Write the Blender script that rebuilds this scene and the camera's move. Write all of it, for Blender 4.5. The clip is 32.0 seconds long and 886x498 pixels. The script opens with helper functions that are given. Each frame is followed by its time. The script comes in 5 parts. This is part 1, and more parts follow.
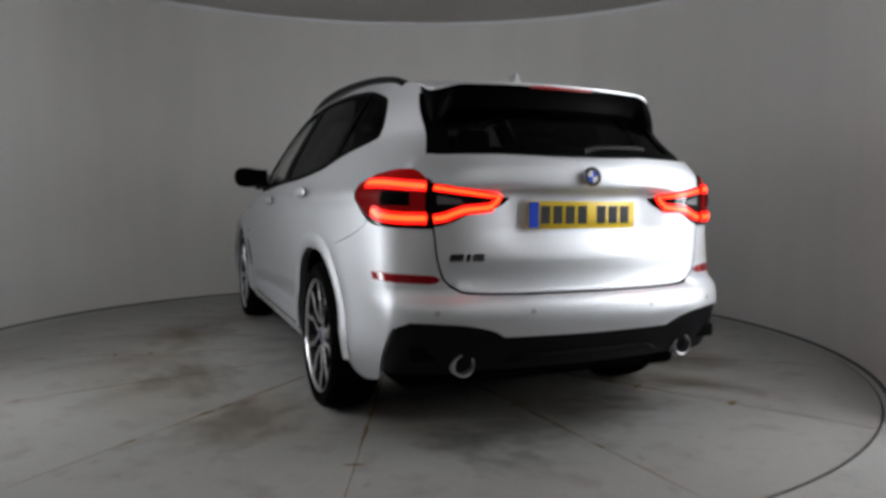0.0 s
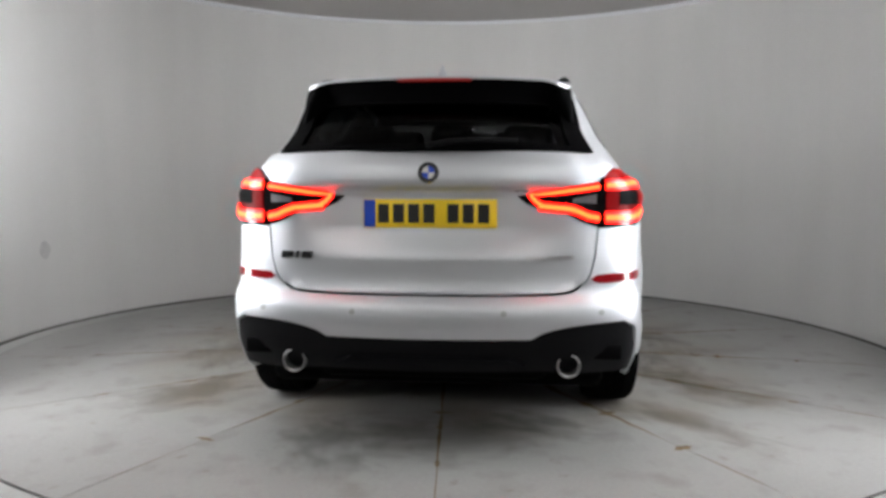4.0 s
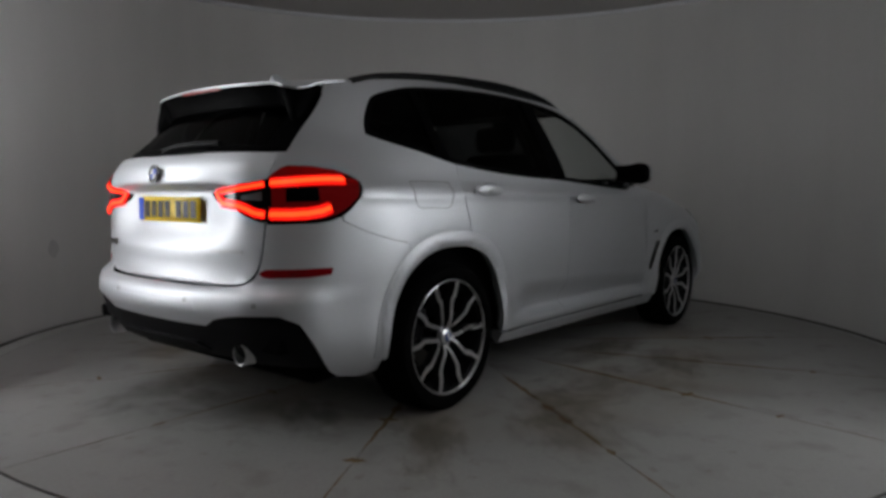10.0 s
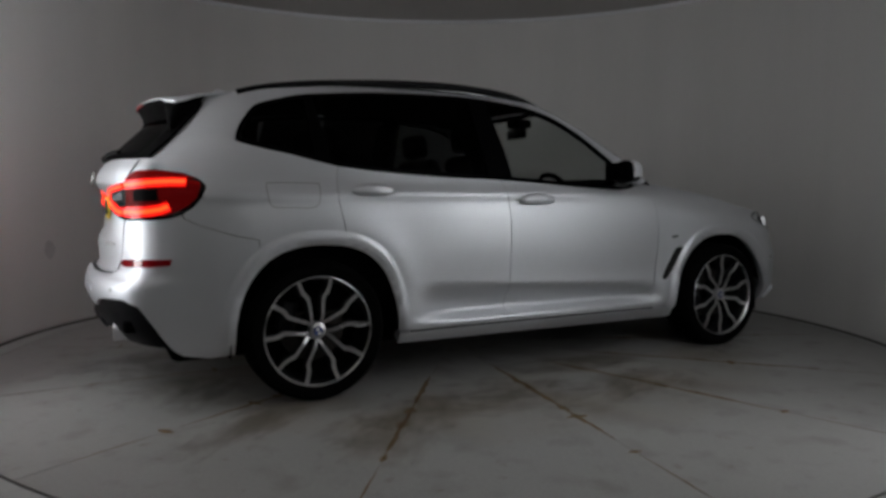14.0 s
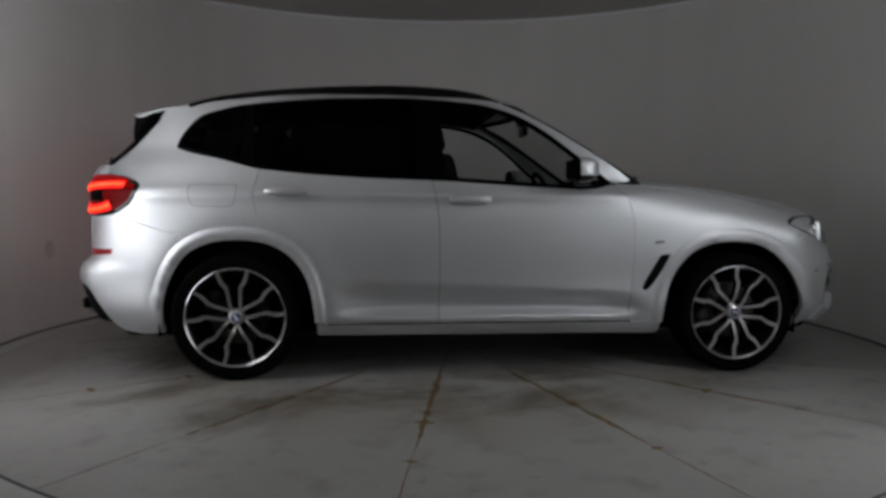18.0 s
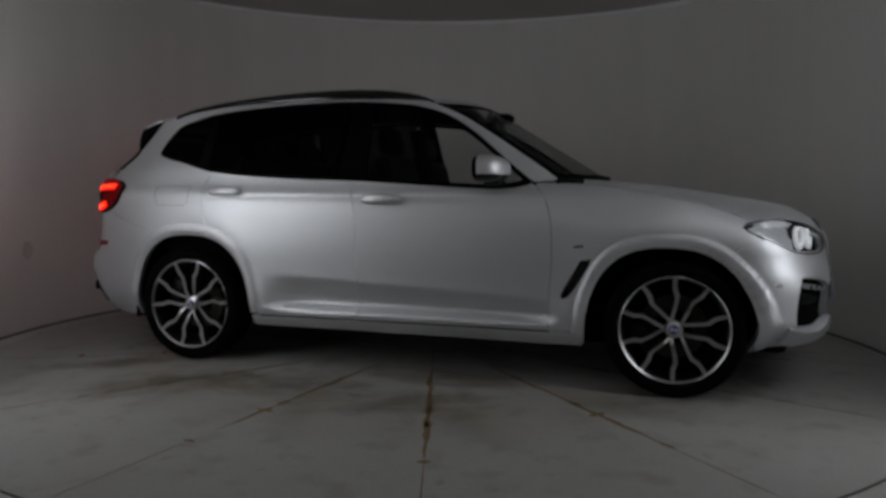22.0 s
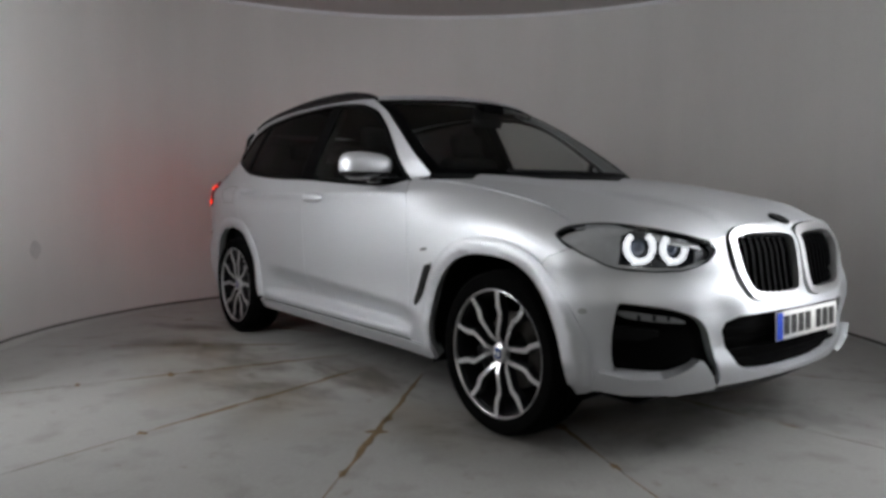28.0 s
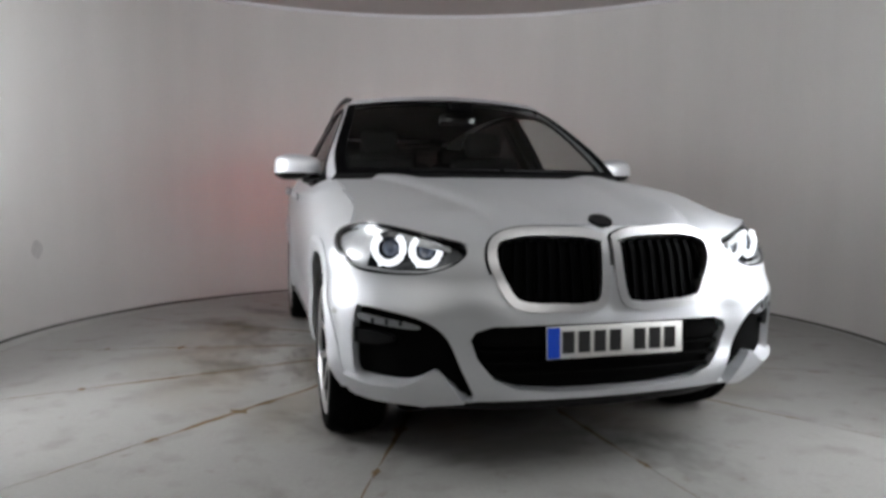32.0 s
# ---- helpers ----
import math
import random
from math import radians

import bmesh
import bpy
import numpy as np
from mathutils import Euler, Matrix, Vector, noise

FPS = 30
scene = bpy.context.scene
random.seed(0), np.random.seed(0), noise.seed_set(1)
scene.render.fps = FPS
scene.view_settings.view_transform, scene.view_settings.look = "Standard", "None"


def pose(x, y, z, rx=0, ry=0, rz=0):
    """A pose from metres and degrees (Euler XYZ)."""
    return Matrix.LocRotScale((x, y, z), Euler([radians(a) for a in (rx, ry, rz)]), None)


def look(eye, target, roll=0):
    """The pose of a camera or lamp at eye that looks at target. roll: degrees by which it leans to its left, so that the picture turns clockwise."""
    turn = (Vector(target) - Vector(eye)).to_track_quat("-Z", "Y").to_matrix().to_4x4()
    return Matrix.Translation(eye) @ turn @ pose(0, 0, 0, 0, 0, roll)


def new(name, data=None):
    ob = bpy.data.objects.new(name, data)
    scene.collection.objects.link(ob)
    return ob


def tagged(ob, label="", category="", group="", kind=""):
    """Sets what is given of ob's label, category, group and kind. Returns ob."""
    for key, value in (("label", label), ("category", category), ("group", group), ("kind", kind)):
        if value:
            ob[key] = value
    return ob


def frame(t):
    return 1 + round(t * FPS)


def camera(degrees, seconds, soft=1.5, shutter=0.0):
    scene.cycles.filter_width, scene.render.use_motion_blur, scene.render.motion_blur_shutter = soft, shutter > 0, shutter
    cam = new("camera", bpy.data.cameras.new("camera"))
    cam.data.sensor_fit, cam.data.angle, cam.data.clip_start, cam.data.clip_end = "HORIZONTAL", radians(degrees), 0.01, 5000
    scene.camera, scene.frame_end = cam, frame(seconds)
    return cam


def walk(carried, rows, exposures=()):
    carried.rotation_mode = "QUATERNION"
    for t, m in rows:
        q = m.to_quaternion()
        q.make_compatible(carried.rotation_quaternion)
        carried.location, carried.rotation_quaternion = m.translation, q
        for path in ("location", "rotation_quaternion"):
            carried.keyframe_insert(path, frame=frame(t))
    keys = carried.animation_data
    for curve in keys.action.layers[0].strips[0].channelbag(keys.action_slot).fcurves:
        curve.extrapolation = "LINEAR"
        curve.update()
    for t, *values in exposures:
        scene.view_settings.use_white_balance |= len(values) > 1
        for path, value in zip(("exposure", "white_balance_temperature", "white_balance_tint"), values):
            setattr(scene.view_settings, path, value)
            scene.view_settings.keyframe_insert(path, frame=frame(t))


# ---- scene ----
# ---------------------------------------------------------------- camera
cam = camera(65.24, 32.0, soft=3.3)


def aim(pan, tilt, roll, ahead=0.0):
    """The camera on its stand before the booth: pan to the right, tilt up, roll, in degrees."""
    eye = Vector((0.0, -4.867 + ahead, 1.016))
    p, t = radians(pan), radians(tilt)
    return look(eye, eye + Vector((math.sin(p) * math.cos(t), math.cos(p) * math.cos(t), math.sin(t))), -roll)


CAMERA_EXPOSURES = ((0, -1.37), (1, -1.04), (2, -0.59), (3, -0.34), (5, -0.29), (6, -0.49), (7, -0.89), (8, -1.29), (9, -1.99), (10, -2.29), (11, -2.29),
                    (13, -2.21), (17, -2.21), (18, -2.26), (19, -2.21), (21, -2.24), (22, -2.65), (23, -2.77), (25, -2.39), (28, -1.24), (30, -1.09), (32, -0.63))
walk(cam, [(t, aim(*row)) for t, *row in (
    (0.0, 4.10, -4.06, -0.27), (0.5, 4.00, -4.08, -0.27), (1.0, 3.88, -4.10, -0.27), (1.5, 3.59, -4.10, -0.27),
    (2.0, 3.10, -4.12, -0.27), (2.5, 1.55, -4.13, -0.27), (3.0, 0.47, -4.15, -0.26), (3.5, -0.10, -4.17, -0.24),
    (4.5, -0.55, -4.20, -0.23), (5.5, -0.72, -4.22, -0.21), (6.5, -0.69, -4.27, -0.17), (7.5, -0.68, -4.30, -0.14),
    (9.0, -0.88, -4.32, -0.11), (11.0, -0.93, -4.34, -0.13), (13.0, -0.76, -4.30, -0.14), (14.5, -0.68, -4.25, -0.17),
    (16.5, -0.67, -4.24, -0.19), (18.5, -0.70, -4.23, -0.24), (19.0, -0.66, -4.18, -0.25), (19.5, -0.20, -4.11, -0.25),
    (20.0, 0.66, -4.12, -0.25), (21.0, 0.68, -4.19, -0.25), (22.0, 0.68, -4.20, -0.25), (22.5, 0.84, -4.19, -0.24),
    (23.0, 0.80, -4.39, -0.23, 0.1335), (24.0, 0.79, -4.39, -0.20, 0.1335), (25.0, 0.72, -4.40, -0.17, 0.1335),
    (25.5, 0.66, -4.40, -0.16, 0.1335), (27.5, -0.09, -4.38, -0.155, 0.1335), (28.0, -0.44, -4.36, -0.156, 0.1335),
    (28.5, -0.69, -4.37, -0.156, 0.1335), (29.0, -0.64, -4.375, -0.155, 0.1335), (30.0, -0.53, -4.37, -0.145, 0.1335),
    (31.0, -0.58, -4.36, -0.14, 0.1335), (32.0, -0.54, -4.40, -0.14, 0.1335))], CAMERA_EXPOSURES)

# ---------------------------------------------------------------- world and light
world = bpy.data.worlds.new("booth_world")
scene.world = world
world.use_nodes = True
world.node_tree.nodes["Background"].inputs["Color"].default_value = (0.5, 0.55, 0.6, 1)
world.node_tree.nodes["Background"].inputs["Strength"].default_value = 0.05
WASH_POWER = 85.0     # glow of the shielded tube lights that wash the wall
SIDE_POWER, RIGHT_POWER = 29.0, 24.0   # glow of the tall soft lights added at the booth's opening in place of its lit walls
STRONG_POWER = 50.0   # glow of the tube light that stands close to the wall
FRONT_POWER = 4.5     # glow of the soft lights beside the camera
PANEL_POWER = 5.2      # glow of the unseen ceiling lights added over the bay

# ---------------------------------------------------------------- materials


def nodes_of(name):
    m = bpy.data.materials.new(name)
    m.use_nodes = True
    return m, m.node_tree.nodes, m.node_tree.links, m.node_tree.nodes["Principled BSDF"]


def stuff(name, colour, rough=0.5, metal=0.0, grain=40.0, blot=3.0, vary=0.12, bump=0.1, coat=0.0, spec=0.5, random_tint=0.0):
    """A plain surface with variation at two scales: grain and blotches, in colour, roughness and relief."""
    m, n, l, b = nodes_of(name)
    tc = n.new("ShaderNodeTexCoord")
    fine, broad = n.new("ShaderNodeTexNoise"), n.new("ShaderNodeTexNoise")
    fine.inputs["Scale"].default_value, broad.inputs["Scale"].default_value = grain, blot
    fine.inputs["Detail"].default_value, broad.inputs["Detail"].default_value = 4, 5
    l.new(tc.outputs["Object"], fine.inputs["Vector"])
    l.new(tc.outputs["Object"], broad.inputs["Vector"])
    mix = n.new("ShaderNodeMath")
    mix.operation = "ADD"
    l.new(fine.outputs["Fac"], mix.inputs[0])
    l.new(broad.outputs["Fac"], mix.inputs[1])
    ramp = n.new("ShaderNodeMapRange")
    ramp.inputs["From Min"].default_value, ramp.inputs["From Max"].default_value = 0.6, 1.4
    ramp.inputs["To Min"].default_value, ramp.inputs["To Max"].default_value = 1 - vary, 1 + vary
    l.new(mix.outputs[0], ramp.inputs["Value"])
    hsv = n.new("ShaderNodeHueSaturation")
    hsv.inputs["Color"].default_value = (*colour, 1)
    l.new(ramp.outputs[0], hsv.inputs["Value"])
    if random_tint:
        info, rr, mul = n.new("ShaderNodeObjectInfo"), n.new("ShaderNodeMapRange"), n.new("ShaderNodeMath")
        rr.inputs["To Min"].default_value, rr.inputs["To Max"].default_value = 1 - random_tint, 1 + random_tint
        mul.operation = "MULTIPLY"
        l.new(info.outputs["Random"], rr.inputs["Value"])
        l.new(rr.outputs[0], mul.inputs[0])
        l.new(ramp.outputs[0], mul.inputs[1])
        l.new(mul.outputs[0], hsv.inputs["Value"])
    l.new(hsv.outputs["Color"], b.inputs["Base Color"])
    rmap = n.new("ShaderNodeMapRange")
    rmap.inputs["To Min"].default_value, rmap.inputs["To Max"].default_value = rough * 0.85, min(1, rough * 1.15)
    l.new(broad.outputs["Fac"], rmap.inputs["Value"])
    l.new(rmap.outputs[0], b.inputs["Roughness"])
    b.inputs["Metallic"].default_value = metal
    b.inputs["Specular IOR Level"].default_value = spec
    b.inputs["Coat Weight"].default_value = coat
    b.inputs["Coat Roughness"].default_value = 0.04
    if bump:
        bp = n.new("ShaderNodeBump")
        bp.inputs["Strength"].default_value, bp.inputs["Distance"].default_value = bump, 0.004
        l.new(fine.outputs["Fac"], bp.inputs["Height"])
        l.new(bp.outputs[0], b.inputs["Normal"])
    return m


def glow(name, colour, strength):
    m, n, l, b = nodes_of(name)
    b.inputs["Base Color"].default_value = (*[c * 0.5 for c in colour], 1)
    b.inputs["Roughness"].default_value = 0.3
    b.inputs["Emission Color"].default_value = (*colour, 1)
    b.inputs["Emission Strength"].default_value = strength
    return m


def pane(name, tint, base, rise):
    """Thin glass: clear in its tint, with a mirror gloss that grows at grazing angles, the same from both sides."""
    m, n, l, b = nodes_of(name)
    n.remove(b)
    clear, shine = n.new("ShaderNodeBsdfTransparent"), n.new("ShaderNodeBsdfGlossy")
    mix, lay, power, gain = n.new("ShaderNodeMixShader"), n.new("ShaderNodeLayerWeight"), n.new("ShaderNodeMath"), n.new("ShaderNodeMath")
    clear.inputs["Color"].default_value = (*tint, 1)
    shine.inputs["Roughness"].default_value = 0.02
    lay.inputs["Blend"].default_value = 0.5
    power.operation, power.inputs[1].default_value = "POWER", 5.0
    gain.operation, gain.inputs[1].default_value, gain.inputs[2].default_value = "MULTIPLY_ADD", rise, base
    l.new(lay.outputs["Facing"], power.inputs[0])
    l.new(power.outputs[0], gain.inputs[0])
    l.new(gain.outputs[0], mix.inputs[0])
    l.new(clear.outputs[0], mix.inputs[1])
    l.new(shine.outputs[0], mix.inputs[2])
    l.new(mix.outputs[0], n["Material Output"].inputs["Surface"])
    return m


def paint_material():
    """Silver metallic car paint: fine flakes under clear lacquer."""
    m = stuff("silver_paint", (0.64, 0.655, 0.68), 0.53, 0.94, 900.0, 5.0, 0.03, 0.0, coat=0.22)
    n, l, b = m.node_tree.nodes, m.node_tree.links, m.node_tree.nodes["Principled BSDF"]
    b.inputs["Coat Roughness"].default_value = 0.06
    flake, tc, bp = n.new("ShaderNodeTexVoronoi"), n.new("ShaderNodeTexCoord"), n.new("ShaderNodeBump")
    flake.inputs["Scale"].default_value = 1400
    bp.inputs["Strength"].default_value, bp.inputs["Distance"].default_value = 0.05, 0.0006
    l.new(tc.outputs["Object"], flake.inputs["Vector"])
    l.new(flake.outputs["Distance"], bp.inputs["Height"])
    l.new(bp.outputs[0], b.inputs["Normal"])
    return m


def floor_material(name, base, stain_amount):
    """Worn light concrete: grain, cloudy grey patches, rust-brown stains and dark oily blots."""
    m = stuff(name, base, 0.55, 0.0, 60.0, 1.3, 0.10, 0.12, random_tint=0.03)
    n, l, b = m.node_tree.nodes, m.node_tree.links, m.node_tree.nodes["Principled BSDF"]
    tc = n.new("ShaderNodeTexCoord")
    src = b.inputs["Base Color"].links[0].from_socket
    for scale, low, high, colour, amount in ((0.9, 0.54, 0.72, (0.20, 0.155, 0.10, 1), 0.6), (1.7, 0.56, 0.74, (0.09, 0.088, 0.085, 1), 0.55), (5.0, 0.55, 0.72, (0.10, 0.088, 0.07, 1), 0.45),
                                             (9.0, 0.66, 0.74, (0.13, 0.09, 0.05, 1), 0.5)):
        noise_t, ramp, mix = n.new("ShaderNodeTexNoise"), n.new("ShaderNodeMapRange"), n.new("ShaderNodeMix")
        noise_t.inputs["Scale"].default_value, noise_t.inputs["Detail"].default_value = scale, 6
        ramp.inputs["From Min"].default_value, ramp.inputs["From Max"].default_value = low, high
        ramp.inputs["To Max"].default_value = amount * stain_amount
        mix.data_type = "RGBA"
        l.new(tc.outputs["Object"], noise_t.inputs["Vector"])
        l.new(noise_t.outputs["Fac"], ramp.inputs["Value"])
        l.new(ramp.outputs[0], mix.inputs["Factor"])
        l.new(src, mix.inputs["A"])
        mix.inputs["B"].default_value = colour
        src = mix.outputs["Result"]
    l.new(src, b.inputs["Base Color"])
    return m


PAINT = paint_material()
GLOSS_BLACK = stuff("gloss_black", (0.004, 0.004, 0.0045), 0.12, coat=0.25, spec=0.35, bump=0, vary=0.05)
DARK_PLASTIC = stuff("dark_plastic", (0.004, 0.004, 0.0045), 0.5, spec=0.12, bump=0.15, grain=400)
GREY_PLASTIC = stuff("grey_plastic", (0.005, 0.005, 0.006), 0.5, bump=0.1, grain=400, spec=0.09)
SHELL_BLACK = stuff("shell_black", (0.002, 0.002, 0.002), 0.9, bump=0, spec=0.05)
RUBBER = stuff("tyre_rubber", (0.0025, 0.0025, 0.0025), 0.85, bump=0.2, grain=120, spec=0.03)
CHROME = stuff("chrome", (0.75, 0.75, 0.76), 0.12, 1.0, bump=0, vary=0.04)
SATIN = stuff("satin_aluminium", (0.58, 0.58, 0.59), 0.36, 1.0, bump=0, vary=0.05)
ALLOY = stuff("machined_alloy", (0.60, 0.60, 0.61), 0.28, 1.0, bump=0.05, vary=0.06)
ALLOY_DARK = stuff("alloy_black", (0.006, 0.006, 0.007), 0.4, spec=0.25, bump=0.05)
IRON = stuff("brake_iron", (0.05, 0.046, 0.042), 0.45, 0.8, bump=0.1)
CLEAR = pane("clear_glass", (0.78, 0.80, 0.79), 0.006, 0.8)
WINDSCREEN = pane("windscreen_glass", (0.62, 0.64, 0.63), 0.010, 0.45)
PRIVACY = pane("privacy_glass", (0.05, 0.053, 0.055), 0.003, 0.3)
LENS = pane("lamp_glass", (0.93, 0.94, 0.95), 0.02, 0.8)
WINDOW_BLACK = stuff("window_black", (0.0012, 0.0012, 0.0014), 0.5, bump=0, spec=0.02)
FRONT_BADGE = stuff("badge_black", (0.006, 0.006, 0.007), 0.55, bump=0, spec=0.12)
# Both red lenses emit a little, to paint the halo round the light bars.
UPPER_RED = glow("lit_red_lens", (0.5, 0.006, 0.006), 0.28)
UPPER_RED.node_tree.nodes["Principled BSDF"].inputs["Specular IOR Level"].default_value = 0.03
RED_LENS = stuff("red_lens", (0.26, 0.008, 0.012), 0.12, coat=0.8, bump=0)
DIM_RED = glow("dark_red_lens", (0.20, 0.004, 0.005), 0.8)
DIM_RED.node_tree.nodes["Principled BSDF"].inputs["Specular IOR Level"].default_value = 0.03
BRAKE_RED = glow("brake_strip_red", (0.35, 0.008, 0.006), 0.3)
RED_GLOW = glow("tail_glow", (1.0, 0.008, 0.004), 6.0)
CORE_GLOW = glow("tail_core_glow", (1.0, 0.035, 0.006), 17.0)
HALO = glow("daylight_ring", (0.93, 0.96, 1.0), 2.2)
LAMP_SILVER = stuff("lamp_reflector", (0.66, 0.67, 0.68), 0.32, 0.5, bump=0)
FOG_GREY = stuff("fog_lens", (0.22, 0.23, 0.24), 0.3, 0.3, bump=0.3, grain=120)
LAMP_DARK = stuff("lamp_bezel", (0.03, 0.032, 0.036), 0.25, bump=0, coat=0.4)
LAMP_BLUE = stuff("projector_lens", (0.10, 0.12, 0.17), 0.05, 0.3, bump=0, coat=1.0)
CABIN = stuff("cabin_trim", (0.002, 0.002, 0.0023), 0.8, spec=0.04, bump=0.2, grain=200)
LEATHER = stuff("seat_leather", (0.004, 0.004, 0.004), 0.7, spec=0.1, bump=0.2, grain=150)
YELLOW = stuff("plate_yellow", (0.86, 0.60, 0.02), 0.35, bump=0, vary=0.05)
WHITE = stuff("plate_white", (0.72, 0.72, 0.70), 0.35, bump=0, vary=0.05)
BLUE = stuff("plate_blue", (0.01, 0.07, 0.55), 0.35, bump=0, vary=0.05)
BADGE_BLUE = stuff("badge_blue", (0.03, 0.06, 0.22), 0.35, bump=0)
INK = stuff("plate_ink", (0.012, 0.012, 0.012), 0.45, bump=0)
WALL_PAINT = stuff("wall_paint", (0.78, 0.768, 0.752), 0.5, bump=0.04, grain=90, blot=0.7, vary=0.04)


def streak(m, stretch, low, high):
    """Faint upright streaks, as a wall shows that was wiped and touched up."""
    n, l, b = m.node_tree.nodes, m.node_tree.links, m.node_tree.nodes["Principled BSDF"]
    tc, mp, nz, rg, mix = (n.new("ShaderNode" + k) for k in ("TexCoord", "Mapping", "TexNoise", "MapRange", "Mix"))
    mp.inputs["Scale"].default_value = stretch
    nz.inputs["Scale"].default_value, nz.inputs["Detail"].default_value = 1.0, 4
    rg.inputs["From Min"].default_value, rg.inputs["From Max"].default_value = 0.35, 0.65
    rg.inputs["To Min"].default_value, rg.inputs["To Max"].default_value = low, high
    mix.data_type, mix.blend_type = "RGBA", "MULTIPLY"
    mix.inputs["Factor"].default_value = 1.0
    l.new(tc.outputs["Object"], mp.inputs["Vector"])
    l.new(mp.outputs[0], nz.inputs["Vector"])
    l.new(nz.outputs["Fac"], rg.inputs["Value"])
    l.new(b.inputs["Base Color"].links[0].from_socket, mix.inputs["A"])
    l.new(rg.outputs[0], mix.inputs["B"])
    l.new(mix.outputs["Result"], b.inputs["Base Color"])


streak(WALL_PAINT, (3.1, 3.1, 0.4), 0.972, 1.012)
COVE_HIGHLIGHT = stuff("cove_highlight", (0.90, 0.91, 0.93), 0.35, bump=0.02, grain=90, vary=0.03)
CEILING_PAINT = stuff("ceiling_paint", (0.50, 0.48, 0.465), 0.7, bump=0.05, grain=90, blot=0.7, vary=0.05)
CONCRETE = floor_material("turntable_concrete", (0.28, 0.275, 0.266), 0.75)
OUTER_FLOOR = floor_material("bay_concrete", (0.34, 0.34, 0.33), 0.5)
RUST = stuff("rusty_joint", (0.165, 0.108, 0.05), 0.85, grain=30, blot=6, vary=0.5, bump=0.3)
BASE_STRIP = stuff("base_strip", (0.09, 0.085, 0.078), 0.8, grain=20, vary=0.4)
JOINT_FILL = stuff("joint_fill", (0.14, 0.105, 0.065), 0.85, grain=40, blot=5, vary=0.5, bump=0.2)
GAP_DARK = stuff("gap_dark", (0.015, 0.014, 0.013), 0.7, bump=0.1)
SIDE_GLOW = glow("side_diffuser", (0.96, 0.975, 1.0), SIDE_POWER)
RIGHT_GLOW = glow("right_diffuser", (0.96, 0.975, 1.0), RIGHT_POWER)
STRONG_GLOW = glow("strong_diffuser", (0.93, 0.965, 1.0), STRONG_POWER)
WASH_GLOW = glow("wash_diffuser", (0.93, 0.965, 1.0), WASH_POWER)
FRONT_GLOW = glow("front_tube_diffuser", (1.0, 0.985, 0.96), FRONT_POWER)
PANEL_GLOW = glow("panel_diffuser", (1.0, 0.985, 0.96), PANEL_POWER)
DARK_HALL = stuff("dark_hall_paint", (0.10, 0.10, 0.10), 0.7, bump=0.04, grain=90, blot=0.7)


def blot_material(name, colour, scale, cover):
    """A ragged stain: colour where a cloudy noise is dense, fading out towards its border."""
    m, n, l, b = nodes_of(name)
    tc, noise_t, sphere = n.new("ShaderNodeTexCoord"), n.new("ShaderNodeTexNoise"), n.new("ShaderNodeTexGradient")
    noise_t.inputs["Scale"].default_value, noise_t.inputs["Detail"].default_value = scale, 7
    noise_t.inputs["Roughness"].default_value = 0.65
    sphere.gradient_type = "SPHERICAL"
    l.new(tc.outputs["Object"], sphere.inputs["Vector"])
    info, shift = n.new("ShaderNodeObjectInfo"), n.new("ShaderNodeVectorMath")
    l.new(tc.outputs["Object"], shift.inputs[0])
    mul = n.new("ShaderNodeMath")
    mul.operation, mul.inputs[1].default_value = "MULTIPLY", 20.0
    l.new(info.outputs["Random"], mul.inputs[0])
    l.new(mul.outputs[0], shift.inputs[1])
    l.new(shift.outputs[0], noise_t.inputs["Vector"])
    add, ramp, mix, clear = n.new("ShaderNodeMath"), n.new("ShaderNodeMapRange"), n.new("ShaderNodeMixShader"), n.new("ShaderNodeBsdfTransparent")
    add.operation = "MULTIPLY_ADD"
    add.inputs[1].default_value = 0.45
    l.new(sphere.outputs["Fac"], add.inputs[0])
    l.new(noise_t.outputs["Fac"], add.inputs[2])
    ramp.inputs["From Min"].default_value, ramp.inputs["From Max"].default_value = 0.62, 0.92
    ramp.inputs["To Max"].default_value = cover
    l.new(add.outputs[0], ramp.inputs["Value"])
    fade = n.new("ShaderNodeMapRange")
    fade.inputs["From Max"].default_value = 0.3
    l.new(sphere.outputs["Fac"], fade.inputs["Value"])
    both_ = n.new("ShaderNodeMath")
    both_.operation = "MULTIPLY"
    l.new(ramp.outputs[0], both_.inputs[0])
    l.new(fade.outputs[0], both_.inputs[1])
    b.inputs["Base Color"].default_value, b.inputs["Roughness"].default_value = (*colour, 1), 0.5
    l.new(both_.outputs[0], mix.inputs[0])
    l.new(clear.outputs[0], mix.inputs[1])
    l.new(b.outputs[0], mix.inputs[2])
    l.new(mix.outputs[0], n["Material Output"].inputs["Surface"])
    return m


OIL = blot_material("oil_stain", (0.06, 0.058, 0.055), 3.6, 0.24)
BROWN = blot_material("rust_wash", (0.15, 0.105, 0.055), 2.6, 0.38)

# ---------------------------------------------------------------- mesh tools


def part(name, data, material, parent=None, label=""):
    """Links a bmesh or mesh as one mesh object, under a thing or a part."""
    if isinstance(data, bmesh.types.BMesh):
        me = bpy.data.meshes.new(name)
        data.to_mesh(me)
        data.free()
    else:
        me = data
    if not me.materials:
        me.materials.append(material)
    ob = new(name, me)
    if parent:
        ob.parent = parent
    if label:
        ob["label"] = label
    return ob


